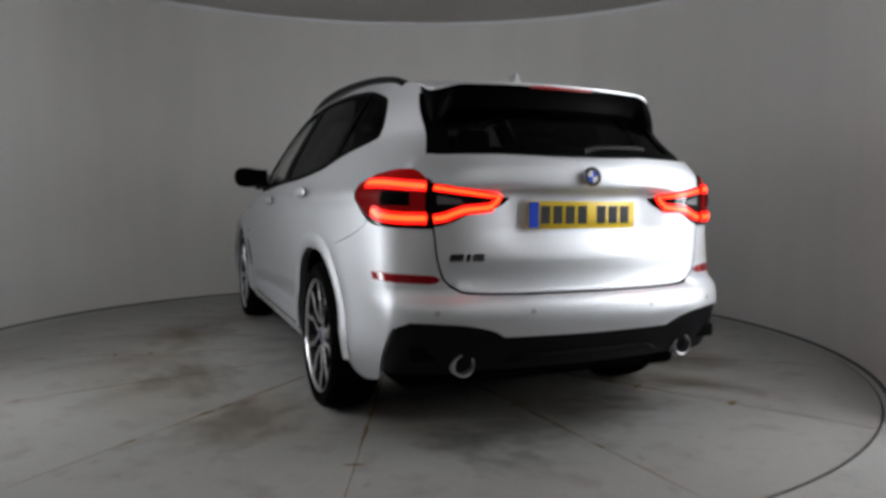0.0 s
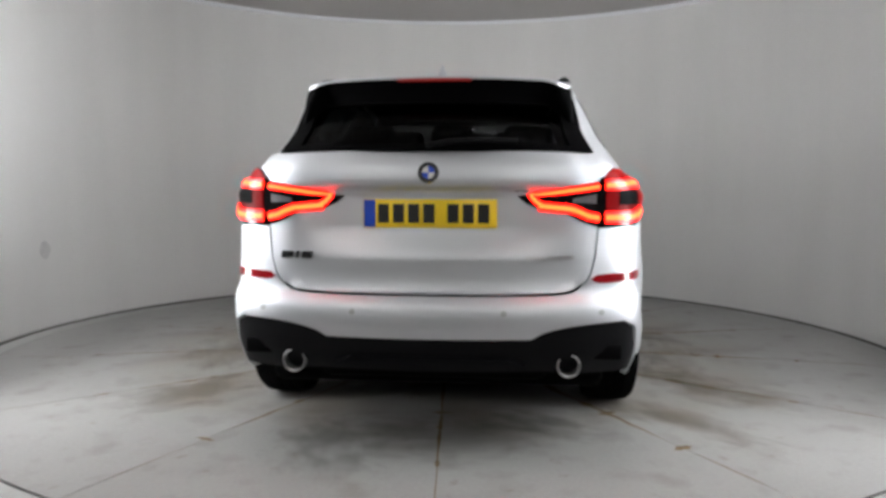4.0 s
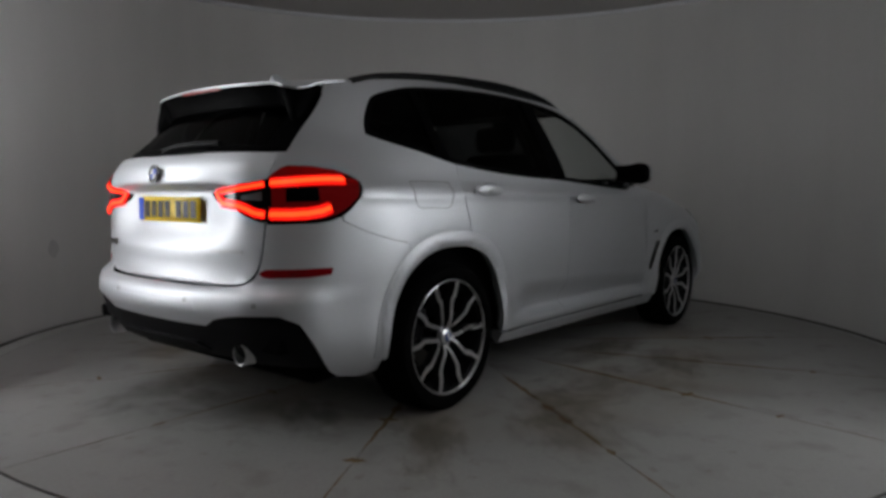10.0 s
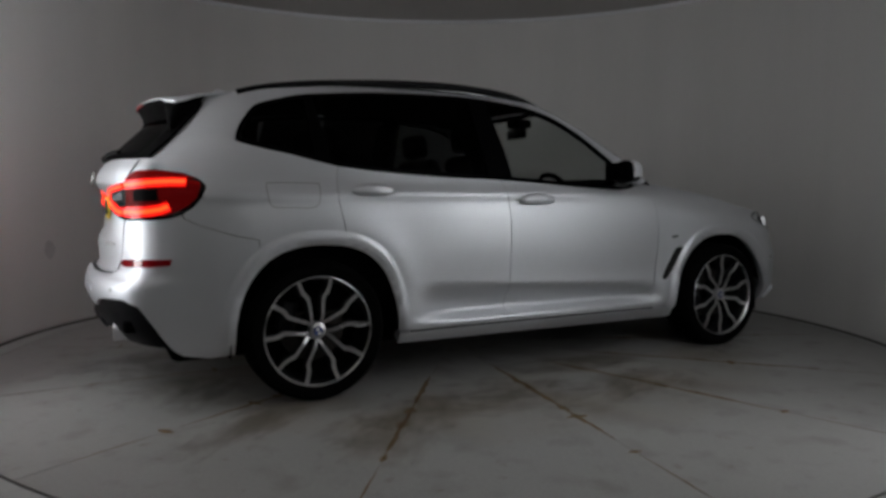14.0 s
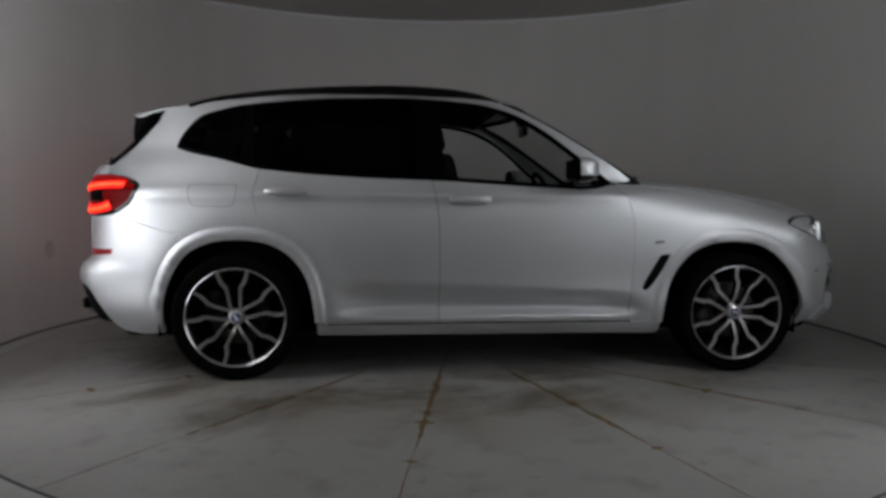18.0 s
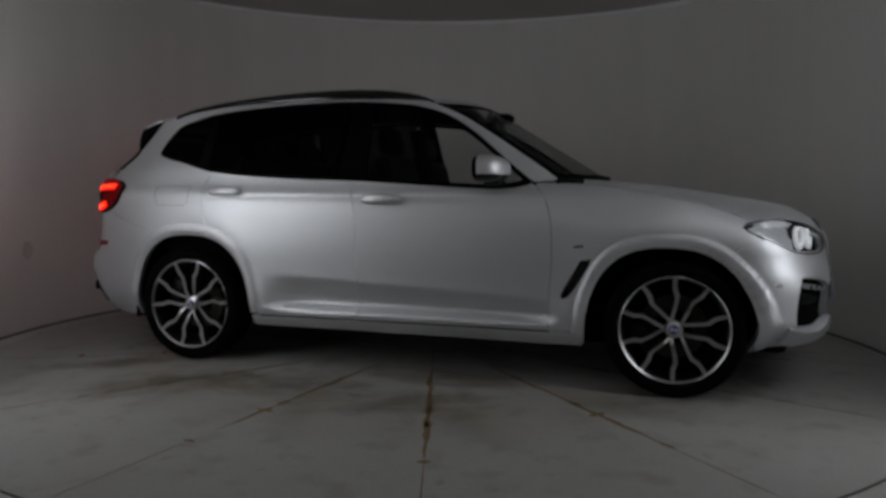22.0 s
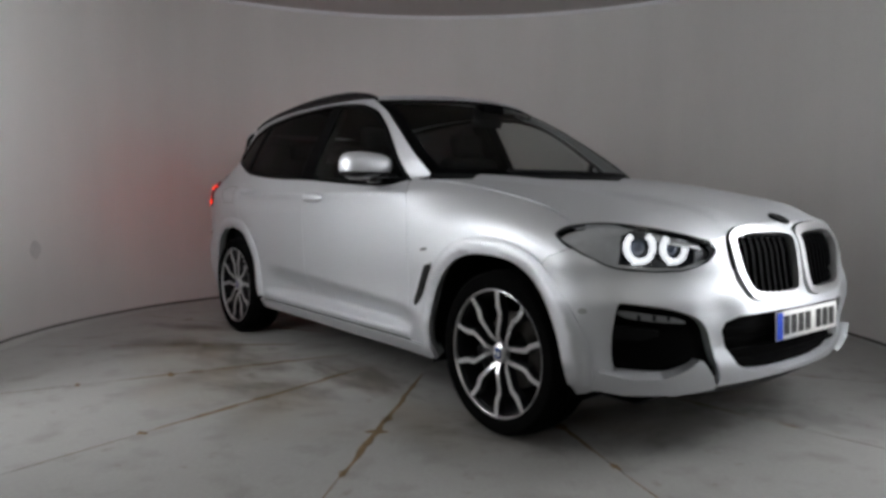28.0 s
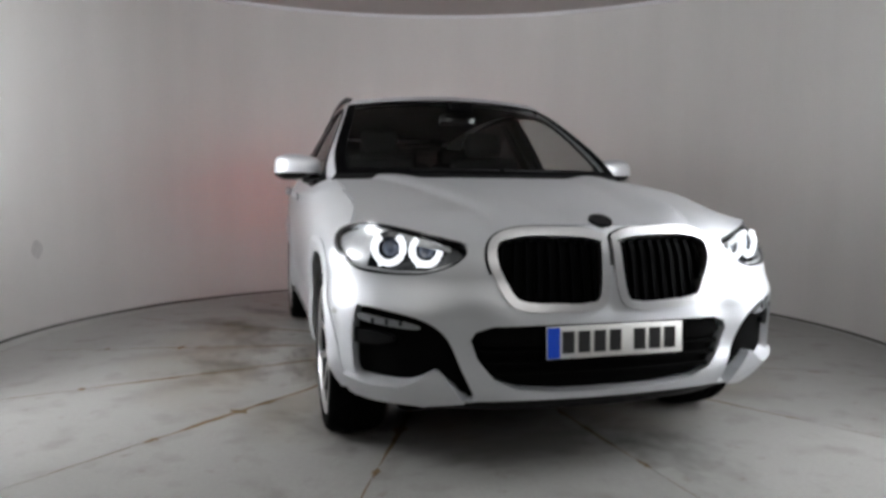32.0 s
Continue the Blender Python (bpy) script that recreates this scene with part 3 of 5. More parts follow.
for i, (x, y, w, d, turn, mat_) in enumerate(((-1.95, -0.05, 0.85, 0.45, 90, OIL), (-2.1, 0.35, 0.5, 0.35, 20, OIL), (-1.75, -0.55, 0.45, 0.30, 60, OIL), (1.95, -0.25, 0.80, 0.40, 100, OIL), (2.2, 0.3, 0.45, 0.3, 10, OIL),
                                              (1.55, -1.0, 0.5, 0.3, 30, OIL), (-0.45, -1.35, 0.8, 0.45, 0, BROWN), (0.35, -1.45, 0.6, 0.4, 20, BROWN), (-1.15, -1.55, 0.7, 0.35, 50, BROWN), (0.5, -0.95, 0.8, 0.3, 0, BROWN),
                                              (-1.7, -1.2, 0.6, 0.25, 40, BROWN), (0.9, 1.3, 0.8, 0.4, -20, BROWN), (-0.4, 1.4, 0.8, 0.4, 10, BROWN), (-1.4, 1.2, 0.6, 0.4, -40, BROWN))):
    stain((x, y, 0.0015 + 0.0003 * i), (w, d), turn, mat_)

# ---------------------------------------------------------------- the car: its surfaces
# x forward, y to its left, z up; the middle of the wheelbase is the origin
_xy = np.array(spline([(-2.36, -0.2), (-2.365, 0.0), (-2.358, 0.2), (-2.335, 0.40), (-2.285, 0.61), (-2.17, 0.79), (-1.93, 0.872), (-1.6, 0.905), (-1.0, 0.918), (0.0, 0.918),
                       (1.0, 0.918), (1.45, 0.912), (1.74, 0.868), (1.895, 0.775), (2.03, 0.642), (2.15, 0.47), (2.222, 0.28), (2.250, 0.1), (2.253, 0.0), (2.250, -0.1)], 24))
_i0, _i1 = int(np.argmin(abs(_xy[:48, 1]))), len(_xy) - 48 + int(np.argmin(abs(_xy[-48:, 1])))
_xy = _xy[_i0:_i1 + 1]
_s = np.concatenate([[0], np.cumsum(np.linalg.norm(np.diff(_xy, axis=0), axis=1))])
_t = np.gradient(_xy, _s, axis=0)
_n = np.stack([-_t[:, 1], _t[:, 0]], 1)
_n /= np.linalg.norm(_n, axis=1)[:, None]
LENGTH = _s[-1]
_near = np.exp(-((_s[:, None] - _s[None, :]) / 0.15) ** 2) * np.gradient(_s)[None, :]
_turned = (_near @ np.where(_n[:, 0] > 0, _n[:, 0] ** 2, 0)) / _near.sum(1)   # how far the plan line faces forward, evened out along it
_k1, _k2 = int(np.argmin(abs(_xy[:, 0] + 1.2))), int(np.argmin(abs(_xy[:, 0] - 0.9)))


def s_of_x(x):
    """How far along the plan line, from the tail's middle, lies a station x of the side."""
    return float(np.interp(x, _xy[:, 0], _s))


def s_of_y(y, front=False):
    k = slice(_k2, None) if front else slice(0, _k1)
    return float(np.interp(y, _xy[k, 1][::-1], _s[k][::-1]) if front else np.interp(y, _xy[k, 1], _s[k]))


side_d = smooth([0.20, 0.30, 0.36, 0.57, 0.75, 0.90, 0.995, 1.035, 1.06, 1.09, 1.12, 1.20, 1.30, 1.40, 1.50, 1.58, 1.62, 1.66],
                [-0.085, -0.026, -0.010, -0.006, 0.007, 0.008, 0.003, 0.006, -0.010, -0.031, -0.046, -0.076, -0.127, -0.182, -0.24, -0.290, -0.325, -0.37])
rear_d = smooth([0.26, 0.33, 0.40, 0.48, 0.54, 0.60, 0.635, 0.655, 0.70, 0.80, 0.92, 1.04, 1.10, 1.14, 1.18, 1.24],
                [-0.11, -0.03, 0.025, 0.055, 0.075, 0.070, 0.055, 0.012, 0.004, 0.010, 0.008, 0.006, 0.010, 0.0, -0.028, -0.085])
front_d = smooth([0.20, 0.27, 0.33, 0.45, 0.58, 0.65, 0.75, 0.85, 0.92, 0.97, 1.05],
                 [-0.14, -0.035, 0.0, 0.008, 0.025, 0.012, -0.006, -0.032, -0.080, -0.14, -0.22])
fender_top = smooth([0.6, 0.8, 1.0, 1.2, 1.4, 1.6, 1.8, 2.0], [1.116, 1.106, 1.088, 1.064, 1.032, 0.988, 0.918, 0.82])
taper_rear = smooth([-2.3, -2.2, -2.0, -1.78, -1.4, -1.0], [-0.20, -0.17, -0.115, -0.062, -0.018, 0.0])
taper_front = smooth([0.0, 0.4, 0.68, 0.8, 1.0], [0.0, -0.018, -0.045, -0.075, -0.12])


def flank(x, z):
    """How far the car's side lies outside its plan line at a station x and a height z."""
    d = side_d(z)
    crease = 0.515 - 0.048 * x                             # below the door crease the flank tucks in, down to a ledge
    tuck = step(crease - z, -0.018, 0.120) * step(z, 0.335, 0.398)
    d = d - 0.068 * tuck * step(x, -1.0, -0.60) * step(-x, -0.93, -0.80)
    d = d + taper_rear(x) * step(z, 1.04, 1.32) + taper_front(x) * step(z, 0.98, 1.14)
    h = np.clip(fender_top(x) - z, 0, 0.24)
    roll = 0.004 - 0.125 * (1 - h / 0.24) ** 2.6
    w = step(x, 0.62, 0.95)
    d = d * (1 - w) + (np.where(z > 0.9, np.maximum(side_d(z), 0.0), side_d(z)) + roll) * w
    for xc, zc in ((1.42, 0.36), (-1.415, 0.36)):         # shoulders swell over the wheels
        d = d + 0.012 * np.exp(-((np.hypot(x - xc, (z - zc) * 0.9) - 0.50) / 0.10) ** 2) * (z > 0.3)
    return d


def plan_surf(s, z):
    """The body by the distance s along the plan line (negative: on the right-hand side) and the height z."""
    s, z = np.asarray(s, float), np.asarray(z, float)
    sign, a = np.where(s < 0, -1.0, 1.0), np.abs(s)
    x, y, nx, ny = (np.interp(a, _s, q) for q in (_xy[:, 0], _xy[:, 1], _n[:, 0], _n[:, 1]))
    wr, wf = np.where(nx < 0, nx * nx, 0), np.where(nx > 0, nx * nx, 0)
    rear = rear_d(z) - 0.055 * step(z, 0.77, 0.91) * step(-z, -1.07, -1.03) * step(-y, -0.56, -0.26) * (x < 0)
    d = wr * rear + wf * front_d(z) + (1 - wr - wf) * flank(np.maximum(1.92 - 0.04 * np.log1p(np.exp((1.92 - x) / 0.04)), -2.2), z)
    wc = np.interp(a, _s, _turned)
    d = d + 4 * wc * (1 - wc) * (0.032 + 0.030 * step(-z, -0.74, -0.62) + 0.026 * step(z, 0.66, 0.82)) + 4 * wr * (1 - wr) * 0.028 * step(-z, -0.86, -0.60)
    d = d + 10.9 * wc ** 1.5 * (1 - wc) ** 2 * 0.072 * step(z, 0.24, 0.42)      # the nose's corners are square
    # the flanks of the nose are hollowed beside the lower grilles
    d = d - 0.022 * np.exp(-((y - 0.47) / 0.07) ** 2) * step(z, 0.34, 0.5) * step(-z, -0.68, -0.58) * (x > 1.5)
    return np.stack([x + nx * d, (y + ny * d) * sign, z], -1)


def side_surf(x, z):
    """The left flank by station and height; the cabin leans straight inward above the belt."""
    x, z = np.asarray(x, float), np.asarray(z, float)
    low = plan_surf(np.interp(x, _xy[:, 0], _s), z)
    high = np.stack([x, np.interp(x, _xy[:, 0], _xy[:, 1]) + flank(x, z), z], -1)
    k = step(z, 1.08, 1.20)[..., None]
    return low * (1 - k) + high * k


def rear_surf(u, z):
    return plan_surf(u, z)


def front_surf(u, z):
    """u: the distance from the nose's middle, to the left."""
    u = np.asarray(u, float)
    sign = np.where(u < 0, -1.0, 1.0)
    return plan_surf(sign * (LENGTH - np.abs(u)), z)


def RX(x, z):
    return (s_of_x(x), z)


def RY(y, z):
    return (s_of_y(y), z)


def FX(x, z):
    return (LENGTH - s_of_x(x), z)


def FY(y, z):
    return (LENGTH - s_of_y(y, True), z)


def both(half):
    """A whole outline from its left half, which runs from the middle to the middle."""
    return half + [(-u, v) for u, v in half[::-1] if abs(u) > 1e-6]


roof_mid = smooth([-2.20, -2.0, -1.8, -1.4, -0.9, -0.4, 0.0, 0.2, 0.3], [1.503, 1.535, 1.570, 1.620, 1.650, 1.652, 1.630, 1.603, 1.58])
roof_edge = smooth([-2.20, -2.0, -1.8, -1.6, -1.2, -0.8, -0.4, -0.1, 0.1, 0.2], [1.492, 1.513, 1.538, 1.565, 1.607, 1.624, 1.620, 1.600, 1.574, 1.545])
roof_half = smooth([-2.20, -1.9, -1.6, -1.2, -0.5, -0.1, 0.1, 0.3], [0.560, 0.572, 0.580, 0.588, 0.595, 0.600, 0.606, 0.60])


def roof_surf(x, t):
    """t: across, from -1 to 1."""
    x, t = np.asarray(x, float), np.asarray(t, float)
    return np.stack([x - 0.06 * step(x, -0.4, 0.2) * t * t + 0.05 * step(-x, 1.8, 2.2) * t * t, roof_half(x) * t,
                     roof_mid(x) + (roof_edge(x) - roof_mid(x)) * np.abs(t) ** 2.6 - 0.024 * step(np.abs(t), 0.78, 1.02) * step(-x, 1.90, 2.06)], -1)


pillar_x = smooth([1.12, 1.20, 1.29, 1.41, 1.51, 1.585], [0.83, 0.72, 0.585, 0.40, 0.225, 0.05])
screen_mid = smooth([1.10, 1.15, 1.30, 1.45, 1.56, 1.61], [1.10, 1.02, 0.78, 0.53, 0.32, 0.20])


def screen_surf(t, z):
    """The windscreen between its pillars, t from -1 to 1."""
    t, z = np.asarray(t, float), np.asarray(z, float)
    edge = side_surf(pillar_x(z), z)
    return np.stack([screen_mid(z) + (edge[..., 0] - screen_mid(z)) * np.abs(t) ** 2.2, edge[..., 1] * t, z + 0.02 * (1 - t * t) * step(z, 1.4, 1.58)], -1)


tail_edge = smooth([1.12, 1.18, 1.30, 1.45, 1.53], [-2.235, -2.19, -2.065, -1.925, -1.87])
tail_mid = smooth([1.16, 1.20, 1.30, 1.42, 1.50], [-2.352, -2.325, -2.23, -2.10, -2.0])


def tail_surf(t, z):
    """The rear window, t from -1 to 1."""
    t, z = np.asarray(t, float), np.asarray(z, float)
    edge = side_surf(tail_edge(z), z)
    return np.stack([tail_mid(z) + (edge[..., 0] - tail_mid(z)) * np.abs(t) ** 2.4, edge[..., 1] * t, z], -1)


hood_mid = smooth([0.90, 1.0, 1.2, 1.43, 1.62, 1.82, 2.0, 2.1, 2.2], [1.112, 1.108, 1.092, 1.067, 1.041, 1.009, 0.970, 0.946, 0.922])
LAMP_TOP = [(1.015, 0.907), (0.905, 0.919), (0.775, 0.908), (0.645, 0.884), (0.56, 0.864), (0.522, 0.853)]   # distance from the nose's middle, height
_lip = np.array([front_surf(u, z) for u, z in [FY(0.0, 0.915), FY(0.20, 0.915), FY(0.32, 0.910), FY(0.39, 0.880), *LAMP_TOP[::-1]]])
lip_x, lip_z = smooth(_lip[:, 1], _lip[:, 0]), smooth(_lip[:, 1], _lip[:, 2])
_fx = np.linspace(0.80, 1.80, 12)
_fe = np.array([side_surf(x, float(fender_top(x)) - 0.006) for x in _fx])
seam_y, seam_z = smooth(_fe[:, 0], _fe[:, 1] - 0.003), smooth(_fe[:, 0], _fe[:, 2] + 0.002)


def hood_base(x, a):
    z = hood_mid(x) - (hood_mid(x) - seam_z(x)) * (a / seam_y(x)) ** 3
    edge = 0.60 - 0.20 * (x - 1.0)                         # two creases run from the windscreen's corners to the grilles
    return z + 0.023 * step(-a, -edge - 0.024, -edge + 0.024) - 0.020 * step(-a, -edge + 0.05, -edge + 0.22)


def hood_surf(x, y):
    x, y = np.asarray(x, float), np.asarray(y, float)
    a = np.abs(y)
    fall = lip_z(a) - hood_base(lip_x(a), a)
    return np.stack([x, y, hood_base(x, a) + fall * np.clip((x - lip_x(a) + 0.20) / 0.20, 0, 1.2) ** 2], -1)


def arch(xc, half, top, foot, grow=0.0, n=56, lo=0.0, hi=1.0):
    """The line of a wheel opening, from its rear foot over its top to its front foot."""
    out = []
    for i in range(n + 1):
        a = math.pi * (lo + (hi - lo) * i / n)
        c, s = math.cos(a), math.sin(a)
        p = 2 / 2.5
        out.append((xc - (half + grow) * math.copysign(abs(c) ** p, c), foot + (top + grow - foot) * abs(s) ** p))
    return out


ARCH_F, ARCH_R = (1.387, 0.405, 0.772, 0.245), (-1.415, 0.415, 0.783, 0.265)
belt = smooth([-1.785, -1.72, -1.52, -1.33, -1.10, -0.78, -0.30, 0.18, 0.51], [1.293, 1.272, 1.226, 1.178, 1.151, 1.129, 1.112, 1.083, 1.066])
glass_top = smooth([-1.60, -1.487, -1.216, -0.74, -0.47, -0.21, -0.01, 0.19, 0.35, 0.50, 0.68], [1.500, 1.533, 1.568, 1.597, 1.599, 1.583, 1.556, 1.487, 1.386, 1.264, 1.113])


def belt_line(a, b, n=10):
    return [(a + (b - a) * i / n, float(belt(a + (b - a) * i / n))) for i in range(n + 1)]


def top_line(a, b, n=20):
    return [(a + (b - a) * i / n, float(glass_top(a + (b - a) * i / n))) for i in range(n + 1)]


# ---------------------------------------------------------------- the car: its parts
car = tagged(new("car"), "silver sport utility car with black roof rails and lit lamps", "car")
SIDES = (1, -1)


def panel(name, outline, surf, material=PAINT, parent=None, label="", **kw):
    return part(name, patch(outline, surf, **kw), material, parent or car, label)


def flared(A):
    """The flank with the swell of a wheel opening's lip: a soft step up, then a rounded edge."""
    xc, half, top, foot = A

    def surf(x, z):
        p = side_surf(x, z)
        k = (np.abs((x - xc) / half) ** 2.5 + np.abs((z - foot) / (top - foot)) ** 2.5) ** 0.4
        d = np.clip((k - 1) * half, 0, 0.08)
        off = 0.004 + 0.016 * step(-d, -0.066, -0.036) - 0.010 * step(-d, -0.016, 0.002)
        return p + np.stack([off * np.interp(x, _xy[:, 0], _n[:, 0]), off * np.interp(x, _xy[:, 0], _n[:, 1]), 0 * d], -1)
    return surf


def body_sides(side):
    k = dict(side=side, gap=0.0018, grid=0.04)
    front_arch, rear_arch = arch(*ARCH_F), arch(*ARCH_R)
    rear_edge = [(-0.955, 0.312), (-0.975, 0.41), (-1.035, 0.56), (-1.10, 0.68), (-1.18, 0.765), (-1.275, 0.815), (-1.31, 0.92), (-1.33, 1.045), (-1.302, 1.171)]
    rear_edge = spline(rear_edge, 5)
    b_line = spline([(-0.352, 1.114), (-0.325, 0.98), (-0.312, 0.86), (-0.308, 0.60), (-0.31, 0.312)], 5)
    f_line = spline([(0.79, 0.312), (0.796, 0.485), (0.81, 0.71), (0.80, 0.90), (0.765, 1.02), (0.695, 1.098)], 5)
    k["grid"] = 0.017
    door_r = panel("rear_door", rear_edge + belt_line(-1.28, -0.37) + b_line, side_surf, **k)
    door_f = panel("front_door", b_line[::-1][:-1] + belt_line(-0.352, 0.50) + [(0.60, 1.075)] + f_line[::-1], side_surf, **k)
    k["grid"] = 0.036
    top = [(x, float(fender_top(x)) - 0.006) for x in np.linspace(0.72, 1.72, 14)]
    fender = panel("front_fender", f_line[:-1] + top + [(1.785, 0.912), (1.748, 0.894), (1.732, 0.874), (1.765, 0.848), (1.80, 0.822), (1.732, 0.79)] + [(1.655, 0.715)]
                   + [p for p in front_arch[::-1] if p[0] < 1.64] + [(0.80, 0.246)], side_surf, **k)
    ring = [p for p in rear_arch if -1.70 < p[0] < -1.18]
    quarter_line = ([(-1.72, 0.815)] + [(-1.70, 0.70)] + ring + rear_edge[[i for i, p in enumerate(rear_edge) if p[1] > 0.77][0]:]
                    + belt_line(-1.33, -1.762) + spline([(-1.779, 1.294), (-1.765, 1.345), (-1.729, 1.404), (-1.671, 1.472), (-1.60, 1.502)], 4) + top_line(-1.55, 0.66, 40)
                    + [(0.70, 1.105), (0.80, 1.112)] + [(float(pillar_x(z)), z) for z in np.linspace(1.125, 1.575, 14)]
                    + [(x, float(roof_edge(x)) + 0.004) for x in np.linspace(0.03, -1.86, 30)] + [(float(tail_edge(z)), z) for z in np.linspace(1.50, 1.15, 10)]
                    + [(-2.17, 1.142), (-2.048, 1.126), (-1.98, 1.101), (-1.950, 1.076), (-1.948, 1.052), (-1.966, 1.010), (-2.003, 0.968), (-2.046, 0.938), (-2.04, 0.915)] + spline([(-1.97, 0.882), (-1.88, 0.852), (-1.80, 0.83)], 4))
    quarter = panel("quarter_panel", quarter_line, side_surf, **k)
    # lips round the wheel openings, flared outward to their edge
    for nm, A in (("front_arch_lip", ARCH_F), ("rear_arch_lip", ARCH_R)):
        panel(nm, arch(*A, grow=0.072, lo=0.02, hi=0.98) + arch(*A, lo=0.02, hi=0.98)[::-1], flared(A), thick=0.05, side=side, grid=0.02, centre=(A[0], 0, 0.36))
    panel("side_skirt", [(-0.99, 0.252), (0.97, 0.243), (0.97, 0.306), (-0.99, 0.306)], side_surf, out=0.012, thick=0.06, side=side, grid=0.03)
    # The shadow line between doors and skirt, laid on as a dark strip.
    panel("skirt_shadow", [(-0.93, 0.304), (0.80, 0.304), (0.80, 0.3125), (-0.93, 0.3125)], side_surf, SEAM, out=0.005, thick=0.02, side=side, grid=0.03, label="dark strip painted as the shadow line above the skirt")
    # door handles, on the doors
    for door, x0, z0 in ((door_r, -1.15, 1.046), (door_f, -0.143, 1.003)):
        dish = [(x0 + 0.125 * math.cos(a), z0 - 0.005 + 0.036 * math.sin(a)) for a in (2 * math.pi * i / 28 for i in range(28))]
        # The dish's shade is put into its colour, darker than the door.
        panel("handle_recess", dish, side_surf, out=-0.001, thick=0.003, parent=door, side=side, grid=0.02, label="dish behind the handle with its shade painted in dark grey", material=SATIN_SHADE)
        bm = bmesh.new()
        bmesh.ops.create_uvsphere(bm, u_segments=20, v_segments=12, radius=1)
        for v in bm.verts:
            e = abs(v.co.x)
            v.co = Vector((v.co.x * 0.120, v.co.y * 0.026 * (1 - 0.35 * e * e), v.co.z * 0.032 + 0.006 * (1 - e * e)))
        y0 = float(side_surf(x0, z0)[1])
        bmesh.ops.translate(bm, vec=(x0, side * (y0 + 0.022), z0), verts=bm.verts)
        part("door_handle", shade(bm, 80), PAINT, door)
    # fuel flap line on the right-hand quarter
    if side < 0:
        flap = spline([(-1.675, 1.07), (-1.655, 0.975), (-1.56, 0.966), (-1.44, 0.972), (-1.418, 1.07), (-1.44, 1.082), (-1.56, 1.084), (-1.655, 1.082)], 5, True)
        a, b = band(flap, 0.0036, True)
        a, b = (a, b) if np.ptp(np.array(a)[:, 0]) > np.ptp(np.array(b)[:, 0]) else (b, a)
        panel("fuel_flap_joint", a, side_surf, FLAP_JOINT, holes=[b], out=0.0012, thick=0.002, side=side, grid=0.02, parent=quarter, label="fine dark joint of the fuel flap")
    # slanted air outlet behind the front wheel
    vent = [(1.012, 0.708), (0.965, 0.696), (0.930, 0.640), (0.862, 0.512), (0.886, 0.496), (0.93, 0.545), (0.995, 0.655)]
    panel("side_vent", spline(vent, 4, True), side_surf, GLOSS_BLACK, out=0.004, thick=0.01, side=side, grid=0.02, parent=fender, label="slanted gloss-black air outlet")
    panel("vent_blade", [(0.95, 0.704), (1.01, 0.71), (1.006, 0.70), (0.95, 0.696)], side_surf, PAINT, out=0.008, thick=0.01, side=side, grid=0.02, parent=fender)
    panel("fender_badge", [(0.925, 0.772), (0.975, 0.778), (0.975, 0.764), (0.925, 0.758)], side_surf, SATIN_SHADE, out=0.004, thick=0.004, side=side, grid=0.02, parent=fender, label="small dull metal badge")
    # side windows: dark frame, panes, centre pillar
    dlo = belt_line(-1.762, 0.50, 30) + [(0.60, 1.082), (0.685, 1.110)] + top_line(0.66, -1.55, 40) + spline([(-1.60, 1.502), (-1.671, 1.472), (-1.729, 1.404), (-1.765, 1.345), (-1.779, 1.294)], 4)
    inner = shrink(dense(dlo, 0.03), 0.022)
    panel("window_frame", dlo, side_surf, WINDOW_BLACK, holes=[inner], out=0.003, thick=0.02, gap=0.001, side=side, grid=0.04, label="gloss-black window surround")
    zt = lambda x: float(glass_top(x)) - 0.018
    zb = lambda x: float(belt(x)) + 0.018
    panel("quarter_window", [(x, zb(x)) for x in np.linspace(-1.74, -1.40, 6)] + [(-1.345, zt(-1.345))] + [(x, zt(x)) for x in np.linspace(-1.40, -1.57, 5)] + [(-1.655, 1.462), (-1.71, 1.398), (-1.752, 1.33)],
          side_surf, PRIVACY, out=-0.004, thick=0, side=side, label="dark tinted glass")
    panel("rear_door_window", [(x, zb(x)) for x in np.linspace(-1.36, -0.42, 10)] + [(x, zt(x)) for x in np.linspace(-0.46, -1.31, 10)], side_surf, PRIVACY, out=-0.004, thick=0, side=side, label="dark tinted glass")
    panel("front_door_window", [(x, zb(x)) for x in np.linspace(-0.29, 0.50, 10)] + [(0.60, 1.10)] + [(x, zt(x)) for x in np.linspace(0.62, -0.33, 16)], side_surf, CLEAR, out=-0.004, thick=0, side=side)
    for nm, lo, hi in (("centre_pillar", -0.43, -0.27), ("rear_pillar", -1.41, -1.33)):
        panel(nm, [(lo, zb(lo) - 0.01), (hi, zb(hi) - 0.01), (hi - 0.04, zt(hi) + 0.01), (lo - 0.0, zt(lo) + 0.01)], side_surf, WINDOW_BLACK, out=0.001, thick=0.04, side=side, grid=0.04)
    part("pillar_lining", patch([(-0.50, 1.10), (-0.315, 1.10), (-0.365, 1.58), (-0.50, 1.58)], side_surf, out=-0.045, thick=0.03, side=side), CABIN, car)
    # backing behind the joints, cut out at the wheels
    back = ([(-1.87, 0.27)] + arch(*ARCH_R)[1:-1] + [(-0.98, 0.27), (0.96, 0.26)] + arch(*ARCH_F)[1:-1] + [(1.82, 0.27), (1.85, 0.85)]
            + [(x, float(fender_top(x)) - 0.03) for x in np.linspace(1.75, 0.72, 8)] + [(x, float(belt(x)) - 0.01) for x in np.linspace(0.5, -1.7, 14)] + [(-1.88, 1.12), (-1.95, 0.9)])
